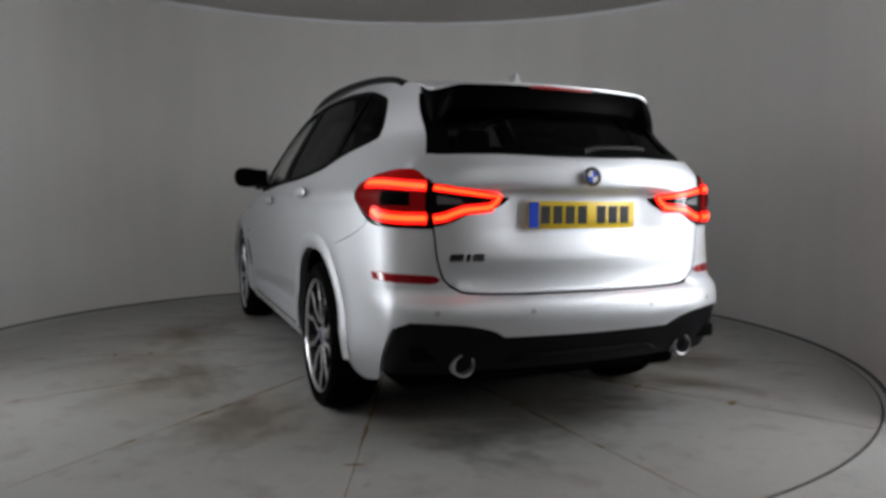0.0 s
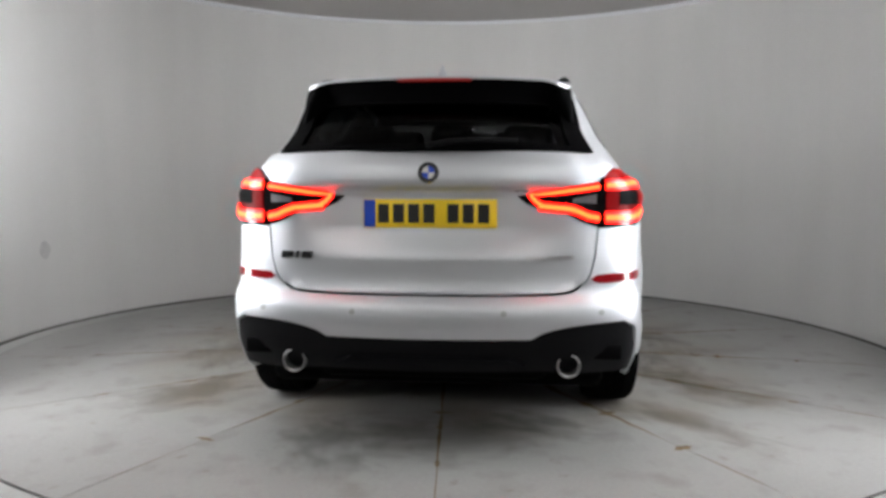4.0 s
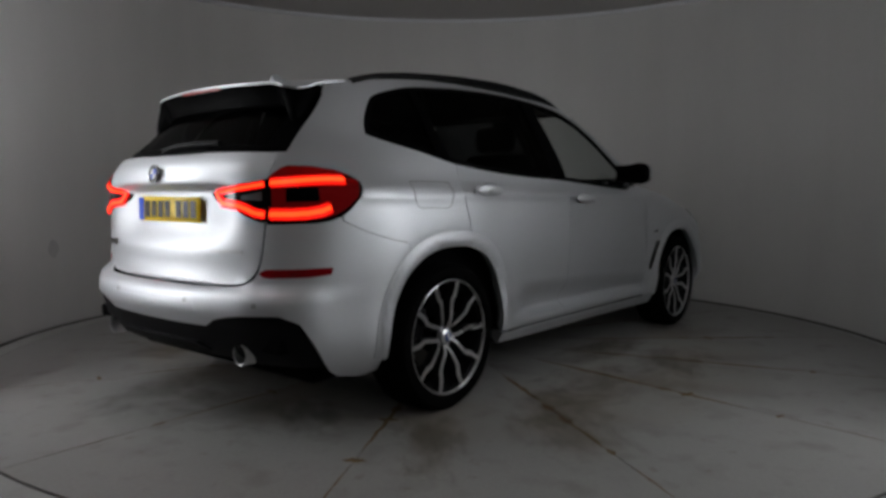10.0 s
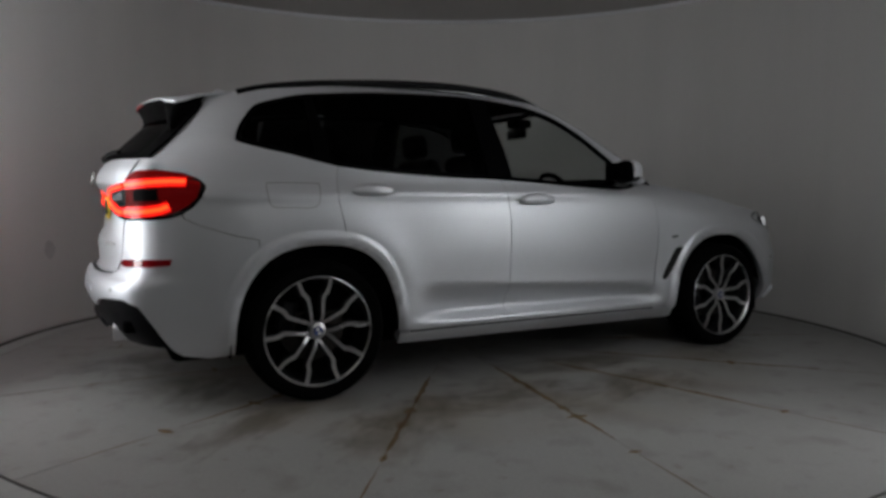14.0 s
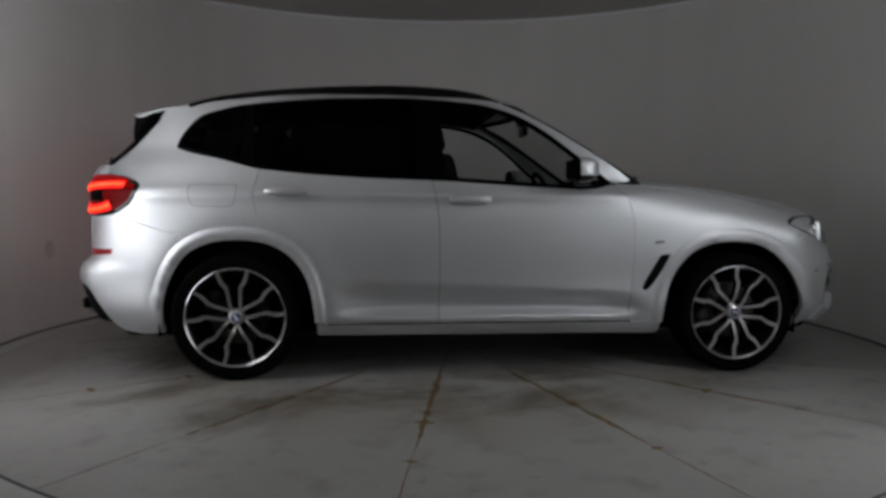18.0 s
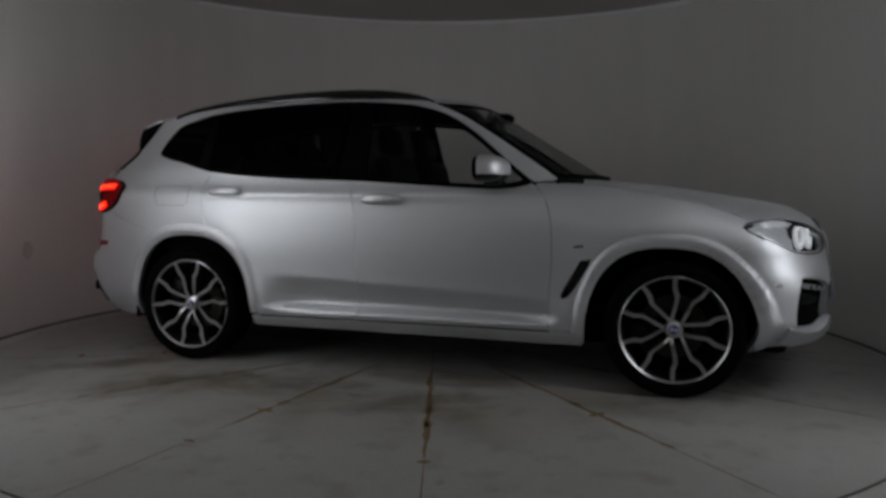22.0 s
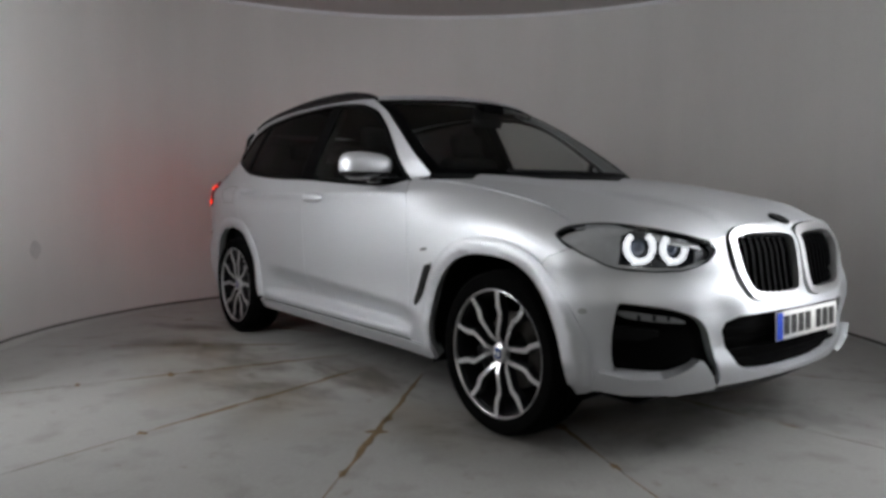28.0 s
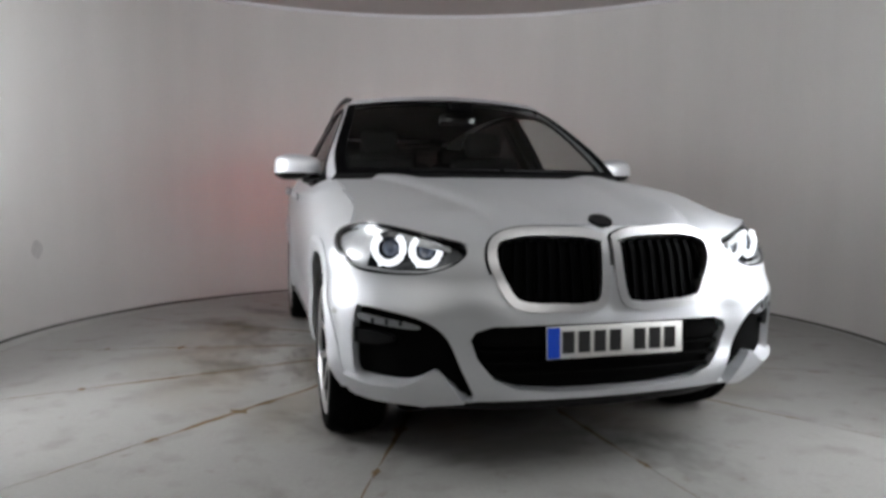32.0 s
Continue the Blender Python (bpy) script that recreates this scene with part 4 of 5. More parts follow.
    panel("inner_shell", back, side_surf, SHELL_BLACK, out=-0.036, thick=0, side=side, grid=0.05)
    return door_f, fender


SATIN_SHADE = stuff("satin_shade", (0.13, 0.133, 0.138), 0.4, 0.5, bump=0)
SENSOR = stuff("sensor_grey", (0.38, 0.385, 0.39), 0.45, 0.3, bump=0)
FLAP_JOINT = stuff("flap_joint", (0.24, 0.24, 0.25), 0.6, bump=0)
SEAM = stuff("seam", (0.05, 0.05, 0.05), 0.6, bump=0)
for sd in SIDES:
    body_sides(sd)

# roof, tail spoiler, windscreen, bonnet
roof = panel("roof", [(-1.86, -0.995), (0.16, -0.995), (0.165, 0.0), (0.16, 0.995), (-1.86, 0.995), (-1.865, 0.0)], roof_surf, grid=0.08, thick=0.01, centre=(-0.8, 0, 1.2))
panel("roof_lining", [(-1.86, -0.97), (0.14, -0.97), (0.14, 0.97), (-1.86, 0.97)], roof_surf, CABIN, grid=0.1, out=-0.03, thick=0.005, centre=(-0.8, 0, 1.2))
SPOIL = [(-2.01, 1.0), (-2.07, 0.98), (-2.11, 0.90), (-2.135, 0.6), (-2.148, 0.3), (-2.152, 0.0)]   # trailing edge: station, share of the half width
spoil_edge = SPOIL + [(x, -t) for x, t in SPOIL[-2::-1]]
spoiler = panel("roof_spoiler", [(-1.866, -1.0), (-1.868, 0.0), (-1.866, 1.0)] + spoil_edge, roof_surf, grid=0.05, thick=0.012, centre=(-1.9, 0, 1.2), label="silver roof spoiler over the rear window")


def spoiler_skirt(side):
    """Black blade that runs from the spoiler's edge smoothly down to the rear window's upper corner."""
    bm, rows = bmesh.new(), []
    line = dense([(-1.885, 0.997)] + SPOIL, 0.04)
    for x, t in line:
        top = roof_surf(x, side * t)
        fin = float(step(t, 0.80, 0.98))
        zf = 1.405 - 0.085 * fin + 0.195 * float(step(x, -2.0, -1.885)) * (t > 0.9)
        foot = tail_surf(side * min(t, 0.985), zf)
        a, b = Vector(top) - Vector((0, 0, 0.010)), Vector(foot) + Vector((-0.004, 0, 0.0))
        rows.append([bm.verts.new(a.lerp(b, q) + Vector(((0.01 - 0.025 * fin) * math.sin(math.pi * q), 0, 0))) for q in (0, 0.25, 0.5, 0.75, 1)])
    for a, b in zip(rows, rows[1:]):
        for j in range(4):
            bm.faces.new((a[j], a[j + 1], b[j + 1], b[j]))
    bmesh.ops.recalc_face_normals(bm, faces=bm.faces)
    return shade(bm, 60)


for sd in SIDES:
    part("spoiler_underside", spoiler_skirt(sd), WINDOW_BLACK, spoiler, "black underside of the spoiler")
panel("brake_strip", [(-2.12, -0.27), (-2.157, -0.27), (-2.160, 0.0), (-2.157, 0.27), (-2.12, 0.27)], roof_surf, BRAKE_RED, grid=0.04, out=-0.008, thick=0.012, centre=(-1.9, 0, 1.2), parent=spoiler, label="thin red high brake lamp")
screen = panel("windscreen", [(t, 1.13) for t in np.linspace(-0.97, 0.97, 14)] + [(t, 1.575) for t in np.linspace(0.97, -0.97, 14)], screen_surf, WINDSCREEN, thick=0, grid=0.08, centre=(-0.5, 0, 0.8))
outer = [(t, 1.122) for t in np.linspace(-0.995, 0.995, 14)] + [(t, 1.572) for t in np.linspace(0.995, -0.995, 14)]
inner = [(t, 1.152) for t in np.linspace(-0.925, 0.925, 14)] + [(t, 1.553) for t in np.linspace(0.925, -0.925, 14)]
panel("screen_border", outer, screen_surf, WINDOW_BLACK, holes=[inner], thick=0.006, out=0.002, grid=0.06, centre=(-0.5, 0, 0.8), label="black border of the windscreen", parent=screen)
panel("roof_header", [(t, 1.573) for t in np.linspace(-0.99, 0.99, 14)] + [(t, 1.600) for t in np.linspace(0.99, -0.99, 14)], screen_surf, PAINT, thick=0.008, out=0.006, grid=0.06, centre=(-0.5, 0, 0.8), parent=roof)
panel("cowl", [(t, 1.095) for t in np.linspace(-1.0, 1.0, 12)] + [(t, 1.126) for t in np.linspace(1.0, -1.0, 12)], screen_surf, DARK_PLASTIC, thick=0.01, out=0.004, grid=0.06, centre=(-0.5, 0, 0.8), label="black cowl at the windscreen's foot")
for y0, y1 in ((0.05, 0.62), (-0.55, 0.02)):
    path = [Vector((float(screen_surf(t, 1.14)[0]) + 0.012, float(screen_surf(t, 1.14)[1]), 1.147)) for t in np.linspace(y0, y1, 8)]
    part("wiper", tube(path, 0.008, 6), DARK_PLASTIC, screen)
lip = [(float(lip_x(y)), y) for y in np.linspace(0, float(_lip[-1, 1]), 20)]
hood_half = lip + [(x, float(seam_y(x))) for x in np.linspace(float(_lip[-1, 0]) - 0.02, 0.84, 16)] + [(0.93, 0.5), (1.0, 0.25), (1.02, 0)]
hood = panel("bonnet", hood_half + [(x, -y) for x, y in hood_half[::-1] if y > 1e-6], hood_surf, grid=0.016, gap=0.0008, thick=0.02, centre=(1.5, 0, 0.5))
for sd in SIDES:                                           # strip that closes the bonnet's side joint
    part("bonnet_gutter", tube([(x, sd * float(seam_y(x)), float(seam_z(x)) - 0.022) for x in np.linspace(0.82, 1.76, 16)], 0.012, 6), PAINT, hood)

# ---------------------------------------------------------------- tail
gate_half = [RY(0, 0.650)] + spline([RY(0.30, 0.650), RY(0.50, 0.655), RY(0.565, 0.672), RY(0.61, 0.715), RY(0.632, 0.79)], 5) + [RY(0.645, 0.91), RY(0.655, 1.09), RY(0.672, 1.15), RY(0.668, 1.195), RY(0.4, 1.200), RY(0, 1.203)]
gate = panel("tailgate", both(gate_half), rear_surf, gap=0.0016, grid=0.035, thick=0.02)
rear_window = panel("rear_window", [(t, 1.205) for t in np.linspace(-0.96, 0.96, 14)] + [(t, 1.44) for t in np.linspace(0.95, -0.95, 14)], tail_surf, PRIVACY, thick=0, grid=0.06, parent=gate, centre=(-1.0, 0, 0.9), label="dark tinted rear window")
outer = [(t, 1.198) for t in np.linspace(-1.035, 1.035, 18)] + [(t, 1.47) for t in np.linspace(1.01, -1.01, 18)]
inner = [(t, 1.222) for t in np.linspace(-0.90, 0.90, 14)] + [(t, 1.40) for t in np.linspace(0.89, -0.89, 14)]
panel("window_border", outer, tail_surf, WINDOW_BLACK, holes=[inner], thick=0.014, out=0.009, grid=0.04, parent=gate, centre=(-1.0, 0, 0.9), label="black border of the rear window")
wip = [tail_surf(t, z) for t, z in ((0.02, 1.215), (-0.1, 1.232), (-0.25, 1.238), (-0.42, 1.24), (-0.56, 1.238))]
part("rear_wiper", tube([(float(p[0]) - 0.02, float(p[1]), float(p[2])) for p in wip], 0.013, 8), DARK_PLASTIC, gate)
# No slot is cut: its shade is a thin dark strip on the gate.
panel("gate_shelf_shadow", both([RY(0, 1.047), RY(0.37, 1.049), RY(0.40, 1.042), RY(0.36, 1.033), RY(0, 1.037)]), rear_surf, SEAM, out=0.004, thick=0.004, grid=0.03, parent=gate, label="dark strip painted as the shade of the grip slot over the number plate")
for y in (-0.12, 0.12):
    panel("plate_lamp", [RY(y - 0.025, 1.04) if y > 0 else (-s_of_y(0.145), 1.04), RY(y + 0.025, 1.04) if y > 0 else (-s_of_y(0.095), 1.04),
                         RY(y + 0.025, 1.032) if y > 0 else (-s_of_y(0.095), 1.032), RY(y - 0.025, 1.032) if y > 0 else (-s_of_y(0.145), 1.032)], rear_surf, WHITE, out=0.007, thick=0.004, grid=0.02, parent=gate)


def roundel(parent, centre, nrm, radius, plain=False):
    """A round emblem: black ring with chrome edges and quarters in blue and white."""
    z = Vector(nrm).normalized()
    m = Matrix.Translation(centre) @ z.to_track_quat("Y", "Z").to_matrix().to_4x4()
    base = part("emblem", lathe([(0, -0.004), (radius, -0.004), (radius, 0.002), (radius * 0.9, 0.005), (radius * 0.62, 0.005), (0, 0.004)], 36, m), FRONT_BADGE if plain else INK, parent, "round dark emblem" if plain else "round black, blue and white emblem")
    part("emblem_rim", lathe([(radius, -0.002), (radius * 1.04, 0.0), (radius * 1.0, 0.007), (radius * 0.95, 0.004)], 36, m), FRONT_BADGE if plain else CHROME, base)
    for q in range(4):
        bm = bmesh.new()
        vs = [bm.verts.new((0, 0.0065, 0))] + [bm.verts.new((radius * 0.6 * math.cos(a), 0.0065, radius * 0.6 * math.sin(a))) for a in (math.pi / 2 * (q + i / 8) for i in range(9))]
        bm.faces.new(vs)
        bmesh.ops.transform(bm, matrix=m, verts=bm.verts)
        part("emblem_quarter", bm, FRONT_BADGE if plain else BLUE if q % 2 else WHITE, base)
    return base


roundel(gate, (-2.385, 0, 1.112), (-1, 0, 0.12), 0.040)
for u0, u1, z0, z1 in ((0.46, 0.505, 0.779, 0.806), (0.515, 0.53, 0.779, 0.806), (0.54, 0.59, 0.779, 0.806)):
    panel("model_badge", [RY(u0, z0), RY(u1, z0), RY(u1 - 0.006, z1), RY(u0 - 0.004, z1)], rear_surf, CHROME, out=0.006, thick=0.005, grid=0.02, parent=gate, label="chrome badge drawn as plain bars")
for u0, u1, z0, z1 in ((0.37, 0.44, 0.782, 0.795), (0.452, 0.55, 0.784, 0.797)):
    panel("drive_badge", [(-s_of_y(u0), z0), (-s_of_y(u1), z0), (-s_of_y(u1), z1), (-s_of_y(u0), z1)], rear_surf, SATIN, out=0.005, thick=0.004, grid=0.02, parent=gate, label="chrome badge drawn as plain bars")


def number_plate(parent, m, ground_material, label):
    """A number plate with a blue band and its characters as plain bars; the plate faces -y of m."""
    base = part("number_plate", box((0.52, 0.006, 0.111), (0, 0, 0), 0.002, None, 1), ground_material, parent, label)
    base.matrix_basis = m
    part("blue_band", box((0.045, 0.003, 0.105), (-0.235, -0.0035, 0), 0), BLUE, base)
    for x in (-0.181, -0.122, -0.063, -0.004, 0.090, 0.149, 0.208):
        part("character_bar", box((0.044, 0.003, 0.074), (x, -0.0035, 0), 0), INK, base)
    return base


number_plate(gate, pose(-2.3235, 0, 0.957, 0, 0, -90), YELLOW, "yellow number plate with dark bars and a blue band")


def light_bar(path, width, surf, out, parent, side, name="light_bar", material=RED_GLOW, thick=0.006):
    return panel(name, band(path, width), surf, material, out=out, thick=thick, grid=0.015, parent=parent, side=side)


def tail_lamp(side):
    """A wrap-round lamp, outlined by distance along the tail and height: a forked inner arm and a wide outer body that tapers forward."""
    rim = [(0.343, 1.026), (0.40, 1.042), (0.461, 1.052), (0.585, 1.071), (0.668, 1.083), (0.692, 1.102), (0.712, 1.122), (0.740, 1.135), (0.85, 1.133), (0.965, 1.120), (1.035, 1.096),
           (1.064, 1.074), (1.067, 1.054), (1.048, 1.012), (1.010, 0.972), (0.966, 0.943), (0.925, 0.925), (0.862, 0.915), (0.731, 0.909), (0.634, 0.914), (0.583, 0.931), (0.524, 0.960), (0.436, 0.971), (0.376, 0.998)]
    lamp = panel("tail_lamp", rim, rear_surf, GLOSS_BLACK, out=0.006, thick=0.03, side=side, grid=0.022, label="dark wrap-round tail lamp with glowing red bars")
    panel("lens", [(0.690, 1.084), (0.97, 1.092), (1.03, 1.082), (1.052, 1.062), (1.034, 1.014), (1.0, 0.978), (0.955, 0.95), (0.915, 0.934), (0.86, 0.924), (0.690, 0.918)],
          rear_surf, DIM_RED, out=0.010, thick=0.004, side=side, parent=lamp, grid=0.02, label="dark red lens")
    panel("lens_core", [(0.748, 1.046), (0.868, 1.048), (0.874, 0.996), (0.748, 0.992)], rear_surf, WINDOW_BLACK, out=0.0125, thick=0.003, side=side, parent=lamp, grid=0.02, label="unlit black middle of the lens")
    panel("upper_lens", [(0.676, 1.090), (0.700, 1.110), (0.718, 1.124), (0.742, 1.130), (0.85, 1.128), (0.962, 1.115), (1.02, 1.095), (0.97, 1.094), (0.69, 1.087)], rear_surf, UPPER_RED, out=0.0115, thick=0.004, side=side, parent=lamp, grid=0.02, label="red lens above the light bars")
    panel("reversing_lens", [(0.55, 1.016), (0.645, 1.034), (0.645, 0.998), (0.55, 1.000)], rear_surf, SATIN_SHADE, out=0.009, thick=0.004, side=side, parent=lamp, grid=0.02, label="clear reversing lens")
    for path, wide, out in (([(0.656, 1.063), (0.557, 1.050), (0.46, 1.040), (0.400, 1.034)], 0.026, 0.0100),
                            ([(0.394, 1.044), (0.400, 1.022), (0.415, 1.004), (0.440, 0.988)], 0.026, 0.0125),
                            ([(0.425, 0.988), (0.54, 0.977), (0.580, 0.963), (0.612, 0.949), (0.657, 0.942)], 0.036, 0.0100),
                            ([(0.686, 1.067), (0.82, 1.072), (0.93, 1.075), (0.985, 1.074)], 0.036, 0.0150),
                            ([(0.684, 0.944), (0.77, 0.944), (0.83, 0.948), (0.88, 0.957), (0.915, 0.972)], 0.046, 0.0150)):
        bar = light_bar(path, wide, rear_surf, out, lamp, side)
        light_bar(path, wide * 0.42, rear_surf, out + 0.004, bar, side, "light_core", CORE_GLOW, 0.003)
    light_bar([(0.99, 1.074), (1.02, 1.072), (1.046, 1.066)], 0.014, rear_surf, 0.0150, lamp, side, "light_tip", UPPER_RED)
    return lamp


for sd in SIDES:
    tail_lamp(sd)

for sd in SIDES:
    panel("corner_filler", [(0.655, 1.09), (0.72, 1.115), (0.80, 1.13), (0.80, 1.165), (0.74, 1.20), (0.66, 1.20)], rear_surf, out=-0.006, thick=0, side=sd, grid=0.03)
bump_half = ([RY(0, 0.645)] + spline([RY(0.30, 0.645), RY(0.505, 0.650), RY(0.57, 0.667), RY(0.615, 0.71), RY(0.637, 0.79)], 5) + [RY(0.650, 0.903), RX(-2.15, 0.909), RX(-2.088, 0.919), RX(-2.050, 0.934), RX(-2.043, 0.915)]
             + spline([RX(-1.97, 0.882), RX(-1.88, 0.852), RX(-1.80, 0.83), RX(-1.72, 0.815)], 4) + [RX(-1.70, 0.70)]
             + [RX(*p) for p in arch(*ARCH_R)[::-1] if p[0] < -1.70] + [RX(-1.95, 0.252), RX(-2.06, 0.272), RX(-2.10, 0.30), RX(-2.125, 0.34), RX(-2.165, 0.43), RY(0.765, 0.515)]
             + spline([RY(0.715, 0.546), RY(0.56, 0.538), RY(0.44, 0.512), RY(0.385, 0.482)], 4) + [RY(0, 0.480)])
bumper = panel("rear_bumper", both(bump_half), rear_surf, gap=0.0012, grid=0.04, thick=0.03)
diff_half = [RY(0, 0.478)] + spline([RY(0.385, 0.478), RY(0.44, 0.508), RY(0.56, 0.534), RY(0.71, 0.542)], 4) + [RY(0.757, 0.517), RX(-2.172, 0.43), RX(-2.133, 0.34), RX(-2.118, 0.322), RY(0.60, 0.320), RY(0.45, 0.335), RY(0, 0.330)]
diffuser = panel("rear_diffuser", both(diff_half), rear_surf, GREY_PLASTIC, gap=0.001, grid=0.04, thick=0.03, out=-0.006, label="dark grey lower bumper insert")
panel("diffuser_rib", both([RY(0, 0.405), RY(0.30, 0.405), RY(0.37, 0.375), RY(0.35, 0.366), RY(0.29, 0.39), RY(0, 0.39)]), rear_surf, GREY_PLASTIC, grid=0.03, out=0.010, thick=0.02, parent=diffuser)
panel("tow_cover", both([RY(0, 0.575), RY(0.33, 0.575), RY(0.345, 0.548), RY(0, 0.548)]), rear_surf, PAINT, grid=0.03, out=0.003, thick=0.006, parent=bumper)
for sd in SIDES:
    panel("reflector", [RY(0.618, 0.706), RY(0.645, 0.722), RY(0.72, 0.726), RY(0.80, 0.730), RX(-2.09, 0.730), RX(-2.10, 0.702), RY(0.79, 0.696), RY(0.66, 0.690), RY(0.635, 0.694)], rear_surf, RED_LENS, out=0.004, thick=0.008, side=sd, grid=0.02, parent=bumper, label="narrow red reflector")
    m = pose(-2.317, sd * 0.541, 0.371) @ Matrix.Rotation(radians(90), 4, "Z")
    pipe = part("exhaust_tip", lathe([(0.037, -0.06), (0.046, -0.06), (0.0475, 0.012), (0.045, 0.018), (0.039, 0.016), (0.037, -0.05), (0.037, -0.06)], 32, m), SATIN, car, "round satin chrome exhaust tip")
    part("pipe_end", lathe([(0, -0.05), (0.038, -0.05), (0.038, -0.06), (0, -0.06)], 24, m), SHELL_BLACK, pipe)
for u in (0.28, 0.63):
    for sd in SIDES:
        panel("parking_sensor", [RY(u + 0.011 * math.cos(a), 0.585 + 0.011 * math.sin(a)) for a in (2 * math.pi * i / 14 for i in range(14))], rear_surf, SENSOR, out=0.002, thick=0.003, side=sd, grid=0.02, parent=bumper)
panel("tail_shell", both([RY(0, 0.30), RX(-2.1, 0.30), RX(-2.02, 0.60), RX(-2.02, 1.12), RY(0.66, 1.19), RY(0, 1.20)]), rear_surf, SHELL_BLACK, out=-0.026, thick=0, grid=0.06)

# ---------------------------------------------------------------- nose
kidney = [FY(0.022, 0.842), FY(0.034, 0.868), FY(0.10, 0.884), FY(0.25, 0.890), FY(0.335, 0.886), FY(0.393, 0.870), FY(0.414, 0.838), FY(0.406, 0.775), FY(0.362, 0.678), FY(0.315, 0.642), FY(0.20, 0.634), FY(0.09, 0.634), FY(0.038, 0.668)]
kidney = spline(kidney, 5, True)
grille = [FY(0.0, 0.578), FY(0.2, 0.578), FY(0.405, 0.574), FY(0.455, 0.553), FY(0.468, 0.525), FY(0.45, 0.46), FY(0.40, 0.392), FY(0.33, 0.356), FY(0.18, 0.340), FY(0.0, 0.338)]
fog = [FY(0.752, 0.622), FY(0.735, 0.634), FY(0.67, 0.622), FY(0.585, 0.594), FY(0.535, 0.545), FY(0.505, 0.46), FY(0.463, 0.328), FY(0.503, 0.330), FY(0.553, 0.405), FY(0.585, 0.400), FY(0.64, 0.372), FY(0.735, 0.376), FY(0.757, 0.392), FY(0.762, 0.50)]
fog_soft = spline(fog, 4, True)
mirror_of = lambda q: [(-u, v) for u, v in q]
lamp_low = [(0.503, 0.822), (0.520, 0.797), (0.548, 0.777), (0.60, 0.757), (0.66, 0.747), (0.78, 0.747), (0.87, 0.760), (0.965, 0.803), (1.0, 0.826)]
front_half = ([FY(0.0, 0.915), FY(0.30, 0.912), FY(0.38, 0.885), (0.513, 0.852)] + lamp_low + [FX(1.728, 0.79), FX(1.66, 0.716)] + [FX(*p) for p in arch(*ARCH_F) if p[0] > 1.67]
              + [FX(1.84, 0.262), FY(0.80, 0.280), FY(0.62, 0.284), FY(0.52, 0.296), FY(0.45, 0.308), FY(0.2, 0.310), FY(0.0, 0.310)])
front_bumper = panel("front_bumper", both(front_half), front_surf, holes=[kidney, mirror_of(kidney), both(grille), fog_soft, mirror_of(fog_soft)], gap=0.002, grid=0.022, thick=0.035)
panel("nose_shell", both([FY(0, 0.30), FY(0.70, 0.30), FX(1.86, 0.34), FX(1.82, 0.60), FX(1.80, 0.86), FY(0.60, 0.87), FY(0.40, 0.89), FY(0, 0.90)]), front_surf, SHELL_BLACK, out=-0.12, thick=0, grid=0.06)
